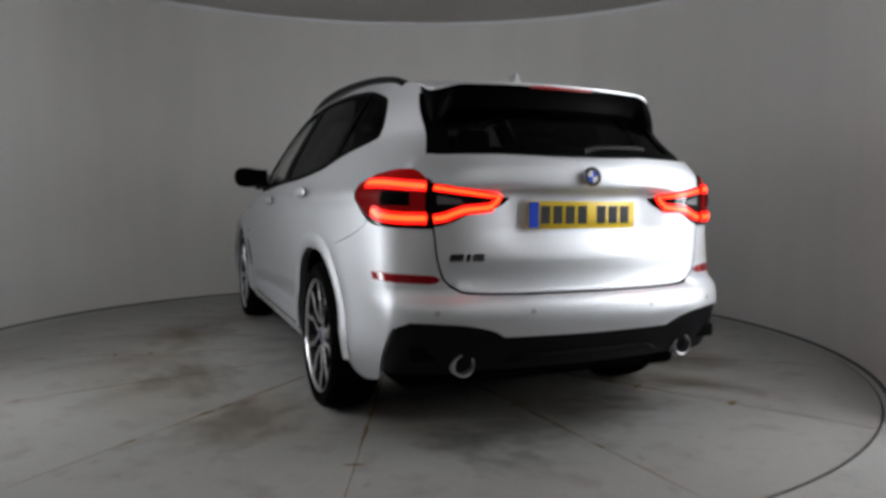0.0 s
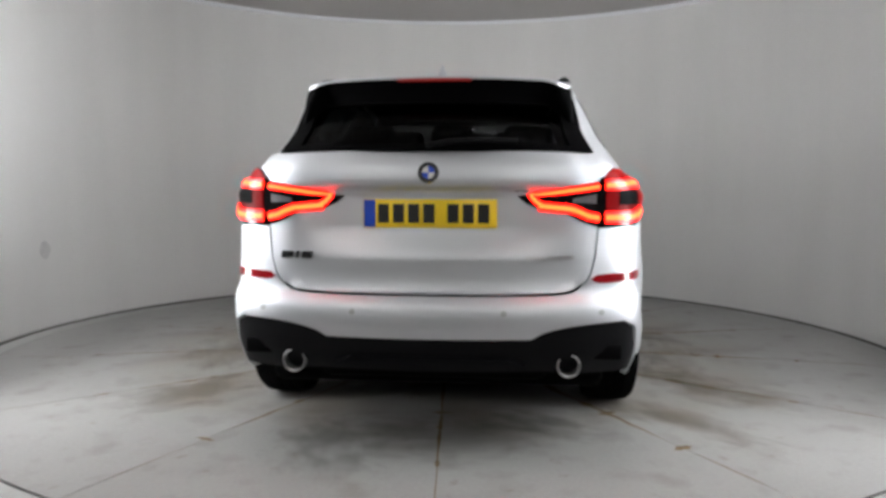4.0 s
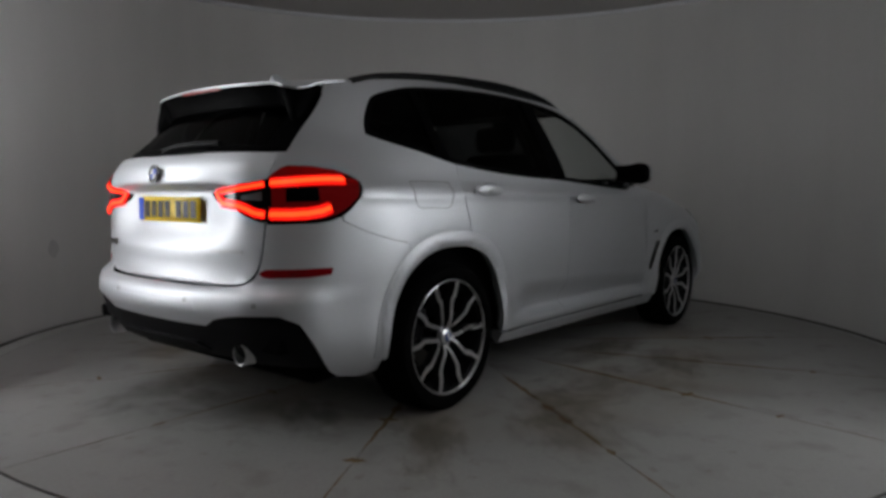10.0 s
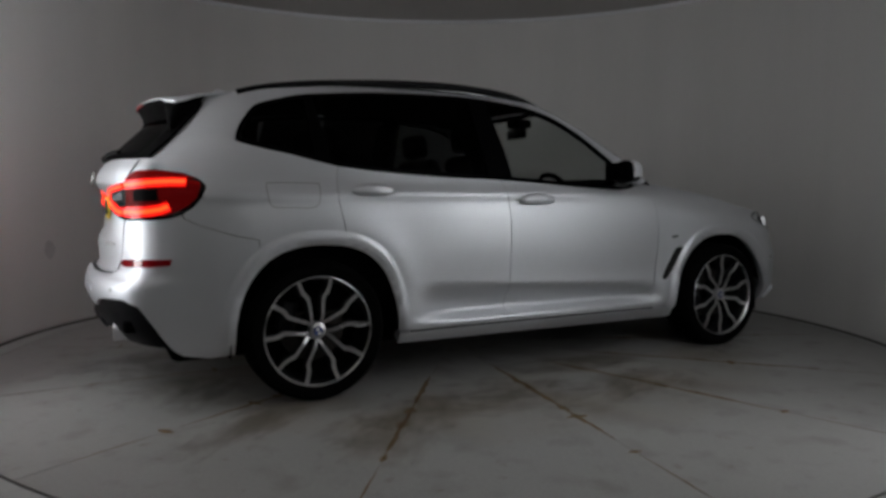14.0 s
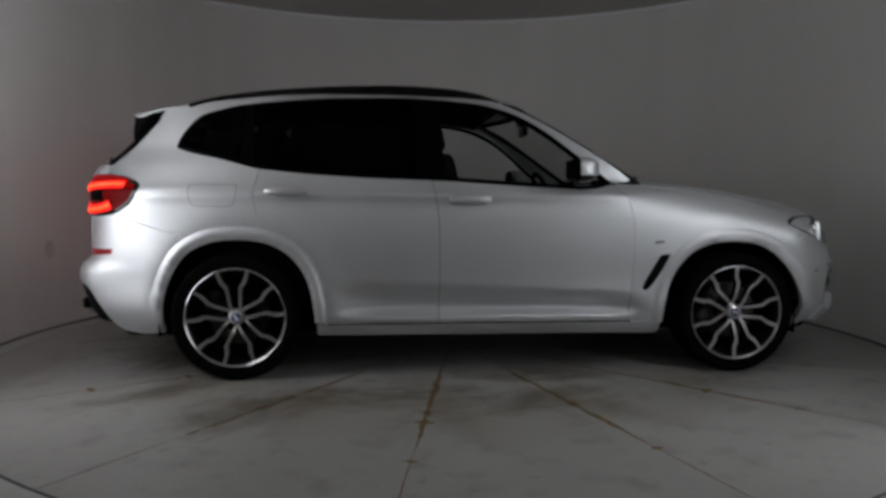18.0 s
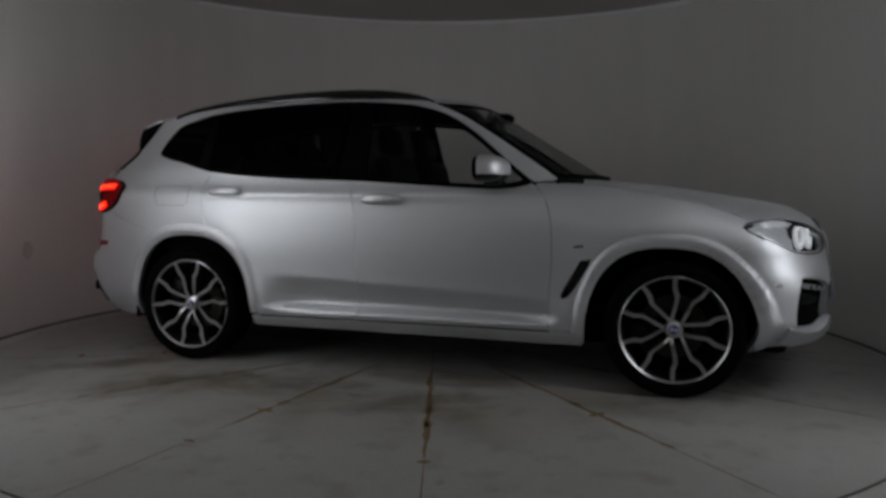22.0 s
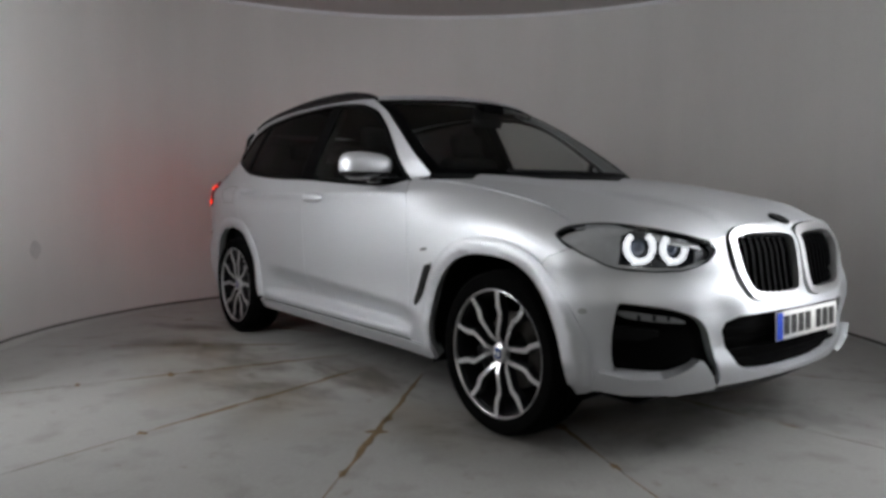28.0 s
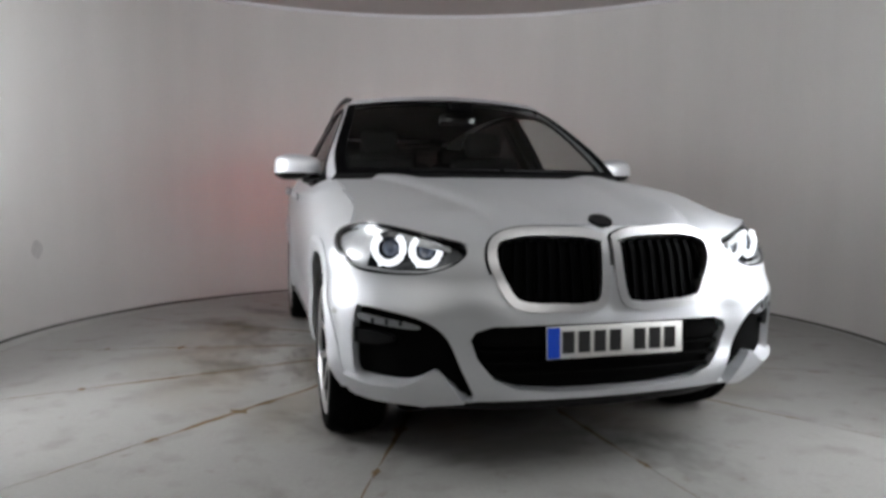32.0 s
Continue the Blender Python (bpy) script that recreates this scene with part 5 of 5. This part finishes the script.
for sd in SIDES:
    a, b = band(kidney, 0.030, True)
    big, small = (a, b) if np.ptp(np.array(a)[:, 0]) > np.ptp(np.array(b)[:, 0]) else (b, a)
    ring = panel("grille_ring", big, front_surf, SATIN, holes=[small], out=0.014, thick=0.045, side=sd, grid=0.03, parent=front_bumper, label="satin chrome grille ring")
    lo, hi = min(u for u, v in small), max(u for u, v in small)
    k = next(i for i in range(len(big)) if big[i - 1][1] < 0.74 <= big[i][1])
    upper = [p for p in big[k:] + big[:k] if p[1] >= 0.74]
    # Black band on the bumper paints the shadow behind the ring's upper edge.
    panel("ring_gap_shade", band(upper, 0.016), front_surf, SHELL_BLACK, out=0.0025, thick=0.002, side=sd, grid=0.03, parent=ring, label="dark band painted as the shadow gap round the grille ring")
    for i in range(9):
        u = lo + (hi - lo) * (i + 0.7) / 9.4
        zs = [v for q, v in small if abs(q - u) < 0.03]
        if len(zs) > 1:
            panel("slat", [(u - 0.008, min(zs) + 0.004), (u + 0.008, min(zs) + 0.004), (u + 0.008, max(zs) - 0.004), (u - 0.008, max(zs) - 0.004)], front_surf, WINDOW_BLACK, out=-0.010, thick=0.02, side=sd, grid=0.03, parent=ring)
    panel("grille_blank", shrink(kidney, 0.004), front_surf, SHELL_BLACK, out=-0.03, thick=0, side=sd, grid=0.05, parent=ring)
    # lower side intake: dark pocket, fog lamp, blade
    pocket = panel("air_intake", shrink(fog_soft, -0.006), front_surf, SHELL_BLACK, out=-0.032, thick=0, side=sd, grid=0.04, parent=front_bumper, label="deep black side intake")
    panel("intake_bar", [FY(0.765, 0.552), FY(0.70, 0.548), FY(0.66, 0.535), FY(0.66, 0.515), FY(0.70, 0.50), FY(0.768, 0.50)], front_surf, DARK_PLASTIC, out=-0.012, thick=0.015, side=sd, grid=0.03, parent=front_bumper)
    lampf = panel("fog_lamp", spline([FY(0.595, 0.564), FY(0.61, 0.580), FY(0.68, 0.596), FY(0.74, 0.608), FY(0.752, 0.598), FY(0.73, 0.582), FY(0.66, 0.569)], 4, True), front_surf, FOG_GREY, out=-0.006, thick=0.015, side=sd, grid=0.02, parent=front_bumper, label="narrow clear fog lamp")
    for y in (0.64, 0.675, 0.71):
        panel("lens_rib", [FY(y - 0.004, 0.575), FY(y + 0.004, 0.576), FY(y + 0.004, 0.596), FY(y - 0.004, 0.594)], front_surf, LAMP_DARK, out=-0.003, thick=0.004, side=sd, grid=0.02, parent=lampf)
    panel("bumper_blade", [FY(0.785, 0.392), FY(0.72, 0.372), FY(0.65, 0.372), FY(0.60, 0.395), FY(0.56, 0.428), FY(0.548, 0.425), FY(0.51, 0.37), FY(0.488, 0.318), FY(0.60, 0.300), FY(0.72, 0.296), FY(0.80, 0.315)],
          front_surf, PAINT, out=0.022, thick=0.04, side=sd, grid=0.03, parent=front_bumper, label="silver bumper blade")
    panel("parking_sensor", [FX(1.835 + 0.011 * math.cos(a), 0.60 + 0.011 * math.sin(a)) for a in (2 * math.pi * i / 14 for i in range(14))], front_surf, SENSOR, out=0.002, thick=0.003, side=sd, grid=0.02, parent=front_bumper)
mesh_in = panel("lower_grille", shrink(dense(both(grille), 0.04), -0.01), front_surf, SHELL_BLACK, out=-0.035, thick=0, grid=0.05, parent=front_bumper, label="black lower grille")
for z in (0.40, 0.44, 0.48, 0.52):
    w = 0.40 if z < 0.43 else 0.45
    panel("grille_bar", both([FY(0, z + 0.006), FY(w, z + 0.006), FY(w, z - 0.006), FY(0, z - 0.006)]), front_surf, SHELL_BLACK, out=-0.012, thick=0.015, grid=0.04, parent=mesh_in)
panel("grille_upper_bar", both([FY(0, 0.572), FY(0.43, 0.566), FY(0.452, 0.53), FY(0.44, 0.50), FY(0, 0.50)]), front_surf, SHELL_BLACK, out=-0.014, thick=0.015, grid=0.04, parent=mesh_in)
panel("chin", both([FY(0, 0.322), FY(0.45, 0.320), FY(0.6, 0.298), FY(0.78, 0.292), FY(0.76, 0.25), FY(0, 0.235)]), front_surf, DARK_PLASTIC, out=-0.02, thick=0.03, grid=0.05, label="black chin under the bumper")
number_plate(front_bumper, pose(2.292, 0, 0.522, -2, 0, 90), WHITE, "white number plate with dark bars and a blue band")
roundel(hood, (2.159, 0, 0.927), (0.42, 0, 0.907), 0.042, True)


def head_lamp(side):
    rim = lamp_low + [(1.04, 0.850), (1.072, 0.874), (1.055, 0.893)] + LAMP_TOP
    rim = spline(rim, 4, True)
    lamp = panel("head_lamp", rim, front_surf, LAMP_DARK, out=-0.072, thick=0.01, side=side, grid=0.03, label="clear head lamp with two glowing white rings")
    a, b = band(shrink(rim, 0.002), 0.006, True)
    big, small = (a, b) if np.ptp(np.array(a)[:, 0]) > np.ptp(np.array(b)[:, 0]) else (b, a)
    panel("bezel", big, front_surf, LAMP_DARK, holes=[small], out=0.001, thick=0.010, side=side, grid=0.03, parent=lamp, label="black lamp border")
    panel("reflector", [(1.058, 0.872), (1.04, 0.888), (1.0, 0.902), (0.90, 0.913), (0.835, 0.909), (0.85, 0.770), (0.90, 0.778), (0.975, 0.822)], front_surf, LAMP_SILVER, out=-0.022, thick=0.006, side=side, grid=0.03, parent=lamp, label="silver reflector")
    panel("inner_bezel", [(0.570, 0.848), (0.535, 0.838), (0.515, 0.816), (0.548, 0.788), (0.580, 0.772)], front_surf, SATIN_SHADE, out=-0.024, thick=0.006, side=side, grid=0.03, parent=lamp)
    panel("upper_bezel", [(0.84, 0.913), (0.775, 0.905), (0.645, 0.881), (0.56, 0.861), (0.524, 0.850), (0.518, 0.836), (0.56, 0.846), (0.645, 0.867), (0.775, 0.895), (0.84, 0.907)], front_surf, WINDOW_BLACK, out=-0.004, thick=0.006, side=side, grid=0.03, parent=lamp, label="black upper edge")
    panel("brow", [(0.93, 0.912), (0.84, 0.906), (0.77, 0.894), (0.645, 0.866), (0.56, 0.845), (0.555, 0.828), (0.645, 0.846), (0.77, 0.872), (0.90, 0.888)], front_surf, LAMP_SILVER, out=-0.012, thick=0.006, side=side, grid=0.03, parent=lamp)
    panel("lower_trim", [(0.90, 0.786), (0.86, 0.774), (0.74, 0.760), (0.63, 0.760), (0.55, 0.788), (0.535, 0.786), (0.62, 0.752), (0.74, 0.751), (0.865, 0.763), (0.91, 0.778)], front_surf, LAMP_SILVER, out=-0.012, thick=0.006, side=side, grid=0.03, parent=lamp)
    for at, face, r in (((2.016, 0.743, 0.831), 27, 0.052), ((2.080, 0.625, 0.825), 20, 0.048)):
        m = Matrix.Translation((at[0], side * at[1], at[2])) @ Vector((math.cos(radians(face)), side * math.sin(radians(face)), 0.08)).normalized().to_track_quat("Y", "Z").to_matrix().to_4x4()
        part("projector_housing", lathe([(0.0, -0.030), (r * 0.62, -0.030), (r * 0.72, -0.012), (r * 0.80, -0.006), (r * 1.18, -0.008), (r * 1.24, -0.03), (r * 0.5, -0.05), (0, -0.05)], 32, m), LAMP_DARK, lamp)
        part("projector", lathe([(0, 0.0), (r * 0.34, -0.003), (r * 0.58, -0.014), (r * 0.66, -0.026), (0, -0.028)], 28, m), LAMP_BLUE, lamp, "dark glossy projector lens")
        arc = [m @ Vector((r * math.cos(t), 0.002, r * math.sin(t))) for t in np.linspace(radians(128), radians(412), 32)]
        dot = m @ Vector((0.55 * r, 0.004, -1.12 * r))
        part("led_dot", tube([dot, dot + m.to_3x3() @ Vector((0, 0.012, 0))], 0.0062, 10), HALO, lamp, "small white lamp point")
        part("light_ring", tube(arc, 0.0122, 8), HALO, lamp, "glowing white daylight ring")
    panel("cover", rim, front_surf, LENS, out=0.003, thick=0, side=side, grid=0.03, parent=lamp, label="clear lamp cover")
    return lamp


for sd in SIDES:
    head_lamp(sd)

# ---------------------------------------------------------------- wheels
def wheel(at, side, turn):
    root = part("wheel", lathe([(0.262, -0.20), (0.300, -0.215), (0.335, -0.215), (0.347, -0.195), (0.3525, -0.165), (0.347, -0.163), (0.347, -0.153), (0.3535, -0.151), (0.354, -0.115), (0.347, -0.113), (0.347, -0.101), (0.3543, -0.099), (0.354, -0.065), (0.347, -0.063), (0.347, -0.053), (0.353, -0.05), (0.347, -0.008), (0.330, 0.012), (0.300, 0.016), (0.278, 0.008), (0.262, -0.01), (0.262, -0.20)], 64),
                RUBBER, car, "black tyre on a ten-spoke machined alloy wheel")
    root.matrix_basis = pose(*at, 0, 0, 0 if side > 0 else 180) @ Matrix.Rotation(radians(turn), 4, "Y")
    part("rim", lathe([(0.266, -0.20), (0.266, -0.004), (0.272, 0.006), (0.276, 0.006), (0.277, 0.0), (0.268, -0.012), (0.258, -0.02), (0.252, -0.06), (0.248, -0.20)], 64), ALLOY_DARK, root)
    part("rim_lip", lathe([(0.264, -0.010), (0.266, 0.004), (0.271, 0.0085), (0.274, 0.007), (0.270, -0.004)], 64), ALLOY, root, "thin machined rim lip")
    part("barrel_back", lathe([(0.0, -0.16), (0.255, -0.16), (0.255, -0.17), (0, -0.17)], 32), SHELL_BLACK, root)
    part("brake_disc", lathe([(0.09, -0.105), (0.165, -0.105), (0.165, -0.13), (0.09, -0.13)], 32), IRON, root)
    part("brake_caliper", box((0.09, 0.06, 0.15), (0.15, -0.10, 0.04), 0.02), ALLOY_DARK, root)
    for k in range(10):
        pair, twin = k // 2, 1 if k % 2 else -1
        base = 2 * math.pi * pair / 5
        # each spoke leaves the hub, swings outward, kinks and runs to the rim
        line = [(0.045, 0.55), (0.08, 0.375), (0.12, 0.28), (0.158, 0.238), (0.175, 0.245), (0.198, 0.305), (0.225, 0.32), (0.268, 0.312)]
        for nm, wide, mat_, y_out, y_in in (("spoke", 0.0112, ALLOY, 0.0, -0.006), ("spoke_flank", 0.0135, ALLOY_DARK, -0.004, -0.040)):
            bm, rows = bmesh.new(), []
            for i, (r, off) in enumerate(line):
                a = base + twin * off
                w = wide * (1.2 if i in (4, 5) else 1.0) * (0.9 + 0.15 * i / 7)
                dish = -0.012 + 0.012 * (r / 0.268) ** 2 - (0.018 if r < 0.07 else 0)
                c, s = math.cos(a), math.sin(a)
                rows.append([bm.verts.new((r * c - q * w * s, dish + y, r * s + q * w * c)) for q, y in ((-1, y_in), (-0.8, y_out), (0.8, y_out), (1, y_in))])
            for a, b in zip(rows, rows[1:]):
                for j in range(4):
                    bm.faces.new((a[j], a[(j + 1) % 4], b[(j + 1) % 4], b[j]))
            bmesh.ops.recalc_face_normals(bm, faces=bm.faces)
            part(nm, shade(bm, 30), mat_, root)
    hub = part("hub", lathe([(0, -0.008), (0.026, -0.009), (0.040, -0.016), (0.048, -0.04), (0, -0.04)], 32), ALLOY, root)
    part("hub_badge", lathe([(0, -0.004), (0.022, -0.005), (0.025, -0.009), (0, -0.009)], 28), BADGE_BLUE, hub, "round blue and white hub badge")
    for q in (0, 2):
        bm = bmesh.new()
        vs = [bm.verts.new((0, -0.003, 0))] + [bm.verts.new((0.018 * math.cos(a), -0.003, 0.018 * math.sin(a))) for a in (math.pi / 2 * (q + i / 6) for i in range(7))]
        bm.faces.new(vs)
        part("badge_quarter", bm, WHITE, hub)
    return root


TURNS = {(1, 1): 20, (1, -1): 36, (-1, 1): 40, (-1, -1): -14.2}
for ex in (1, -1):
    for sd in SIDES:
        wheel((1.432 * ex, sd * 0.912, 0.3545), sd, TURNS[(ex, sd)])
        # dark liner inside the wheel opening
        A = ARCH_F if ex > 0 else ARCH_R
        line = arch(A[0], A[1] + 0.02, A[2] + 0.02, A[3] - 0.02)
        bm = bmesh.new()
        outer = [bm.verts.new((x, sd * 0.885, z)) for x, z in line]
        inner = [bm.verts.new((x, sd * 0.52, z)) for x, z in line]
        for i in range(len(line) - 1):
            bm.faces.new((outer[i], outer[i + 1], inner[i + 1], inner[i]))
        bm.faces.new(inner)
        part("wheel_well", shade(bm, 40), SHELL_BLACK, car)
part("underbody", box((4.1, 1.42, 0.16), (-0.05, 0, 0.30), 0.04), SHELL_BLACK, car)
for sd in SIDES:
    part("under_sill", box((1.80, 0.30, 0.10), (0.0, sd * 0.72, 0.29), 0.03), SHELL_BLACK, car)
part("rear_silencer", box((0.34, 0.95, 0.14), (-2.06, 0, 0.345), 0.05), SHELL_BLACK, car)

# ---------------------------------------------------------------- roof fittings and mirrors
for sd in SIDES:
    rail_z = smooth([-1.74, -1.62, -1.49, -1.15, -0.82, -0.41, -0.17, 0.0, 0.10], [1.545, 1.578, 1.600, 1.637, 1.658, 1.660, 1.641, 1.604, 1.562])
    path = [(x, sd * (float(roof_half(x)) - 0.005), float(rail_z(x)) - 0.004) for x in np.linspace(-1.74, 0.11, 40)]
    rail = part("roof_rail", tube(path, 0.017, 10, 1.0), DARK_PLASTIC, car, "black roof rail")
    part("rail_base", tube([(x, y - sd * 0.002, float(roof_edge(x)) + 0.006) for x, y, z in path[2:-2]], 0.015, 8, 1.0), GLOSS_BLACK, rail)
fin = bmesh.new()
prof = [(-0.10, 0.0), (0.09, 0.0), (0.04, 0.022), (-0.03, 0.052), (-0.072, 0.064), (-0.085, 0.058), (-0.092, 0.02)]
for w in (1, -1):
    for x, z in prof:
        fin.verts.new((-1.66 + x, w * 0.022 * (1 - z / 0.075), 1.574 + z))
fin.verts.ensure_lookup_table()
fin.faces.new(fin.verts[:7])
fin.faces.new(fin.verts[7:])
for i in range(7):
    fin.faces.new((fin.verts[i], fin.verts[(i + 1) % 7], fin.verts[7 + (i + 1) % 7], fin.verts[7 + i]))
bmesh.ops.recalc_face_normals(fin, faces=fin.faces)
bmesh.ops.bevel(fin, geom=fin.edges[:], offset=0.004, segments=2, affect="EDGES")
part("aerial_fin", shade(fin, 60), PAINT, car, "small silver shark-fin aerial")


def door_mirror(side):
    """A rounded mirror housing: silver cap, black belly and foot, glass facing back."""
    def shell(lo, hi, scale=1.0):
        bm = bmesh.new()
        bmesh.ops.create_uvsphere(bm, u_segments=28, v_segments=16, radius=1)
        for v in bm.verts:
            x, y, z = v.co
            q = [math.copysign(abs(c) ** 0.72, c) for c in (x, y, z)]
            if q[0] < 0:
                q[0] *= 0.45                                # flat towards the back
            q[2] *= 1 + 0.12 * q[1]
            v.co = Vector((q[0] * 0.105 - 0.03 * q[1], q[1] * 0.128, q[2] * 0.070)) * scale
        bmesh.ops.bisect_plane(bm, geom=bm.verts[:] + bm.edges[:] + bm.faces[:], plane_co=(0, 0, lo), plane_no=(0, 0, 1), clear_inner=True)
        bmesh.ops.bisect_plane(bm, geom=bm.verts[:] + bm.edges[:] + bm.faces[:], plane_co=(0, 0, hi), plane_no=(0, 0, 1), clear_outer=True)
        if side < 0:
            bmesh.ops.scale(bm, vec=(1, -1, 1), verts=bm.verts)
            bmesh.ops.reverse_faces(bm, faces=bm.faces)
        bmesh.ops.translate(bm, vec=(0.470, side * 0.965, 1.172), verts=bm.verts)
        return shade(bm, 70)
    cap = part("door_mirror", shell(-0.032, 1), PAINT, car, "silver door mirror with a black foot")
    part("mirror_belly", shell(-1, -0.028, 0.985), GLOSS_BLACK, cap)
    part("mirror_foot", box((0.10, 0.16, 0.045), (0.49, side * 0.865, 1.107), 0.018), GLOSS_BLACK, cap)
    # The glass mirrors nothing; its dark reflection is painted as plain black.
    part("mirror_glass", box((0.006, 0.20, 0.105), (0.418, side * 0.965, 1.175), 0.002), WINDOW_BLACK, cap, "mirror glass painted black as its dark reflection")
    back = shell(-1, 1, 1.012)
    bmesh.ops.bisect_plane(back, geom=back.verts[:] + back.edges[:] + back.faces[:], plane_co=(0.438, 0, 0), plane_no=(1, 0, 0), clear_outer=True)
    part("mirror_rim", back, WINDOW_BLACK, cap)


for sd in SIDES:
    door_mirror(sd)

# ---------------------------------------------------------------- cabin
part("cabin_floor", box((3.7, 1.5, 0.06), (-0.45, 0, 0.42), 0.01), CABIN, car)
part("dashboard", box((0.45, 1.42, 0.30), (0.72, 0, 0.95), 0.08, None, 3), CABIN, car)
part("boot_floor", box((0.9, 1.3, 0.05), (-1.75, 0, 0.85), 0.02), CABIN, car)
part("firewall", box((0.06, 1.4, 0.6), (0.95, 0, 0.75), 0.01), CABIN, car)
for sd in SIDES:
    part("door_lining", box((2.6, 0.06, 0.62), (-0.35, sd * 0.80, 0.75), 0.02), CABIN, car)
for x, y in ((0.02, 0.37), (0.02, -0.37), (-0.92, 0.42), (-0.92, -0.42), (-0.92, 0.0)):
    w = 0.50 if x > 0 else 0.42
    seat = part("seat", box((0.50, w, 0.16), (x + 0.06, y, 0.66), 0.06, None, 3), LEATHER, car, "dark leather seat")
    part("seat_back", box((0.14, w, 0.62), (0, 0, 0), 0.06, pose(x - 0.22, y, 0.98, 0, -14, 0), 3), LEATHER, seat)
    part("head_rest", box((0.10, 0.26 if y else 0.2, 0.17), (0, 0, 0), 0.045, pose(x - 0.315, y, 1.375 if x > 0 else 1.32, 0, -10, 0), 3), LEATHER, seat)
    for dy in (-0.06, 0.06):
        part("rest_post", tube([(x - 0.30, y + dy, 1.22), (x - 0.31, y + dy, 1.33)], 0.007, 6), CHROME, seat)
wheel_m = pose(0.42, -0.37, 1.00, 0, 66, 0)
steer = bmesh.new()
for i in range(32):
    a = 2 * math.pi * i / 32
    for j in range(8):
        b = 2 * math.pi * j / 8
        steer.verts.new(((0.185 + 0.016 * math.cos(b)) * math.cos(a), (0.185 + 0.016 * math.cos(b)) * math.sin(a), 0.016 * math.sin(b)))
steer.verts.ensure_lookup_table()
for i in range(32):
    for j in range(8):
        steer.faces.new([steer.verts[(i + p) % 32 * 8 + (j + q) % 8] for p, q in ((0, 0), (1, 0), (1, 1), (0, 1))])
bmesh.ops.transform(steer, matrix=wheel_m, verts=steer.verts)
st = part("steering_wheel", shade(steer, 80), CABIN, car)
part("steering_hub", box((0.12, 0.30, 0.05), (0, 0, 0), 0.02, wheel_m), CABIN, st)
part("rear_view_mirror", box((0.03, 0.24, 0.07), (0.34, 0, 1.47), 0.02), GLOSS_BLACK, car)
part("camera_box", box((0.12, 0.16, 0.06), (0.36, 0, 1.54), 0.02), CABIN, car)
part("parcel_cover", box((0.55, 1.20, 0.02), (-1.72, 0, 1.10), 0.006), CABIN, car)


# ---------------------------------------------------------------- what moves
def motions():
    """The turntable turns evenly, clockwise from above, and carries the car, whose middle lies a little off its axis."""
    turn = lambda t: 108.77 - 5.71985 * t
    times = [float(t) for t in range(0, 33)]
    walk(turntable, [(t, pose(0, 0, 0, 0, 0, turn(t))) for t in times])
    rows = []
    for t in times:
        spot = Matrix.Rotation(radians(turn(t)), 3, "Z") @ Vector((0.1424, -0.0867, 0.0))
        rows.append((t, pose(spot.x, spot.y, 0, 0, 0, turn(t))))
    walk(car, rows)


motions()
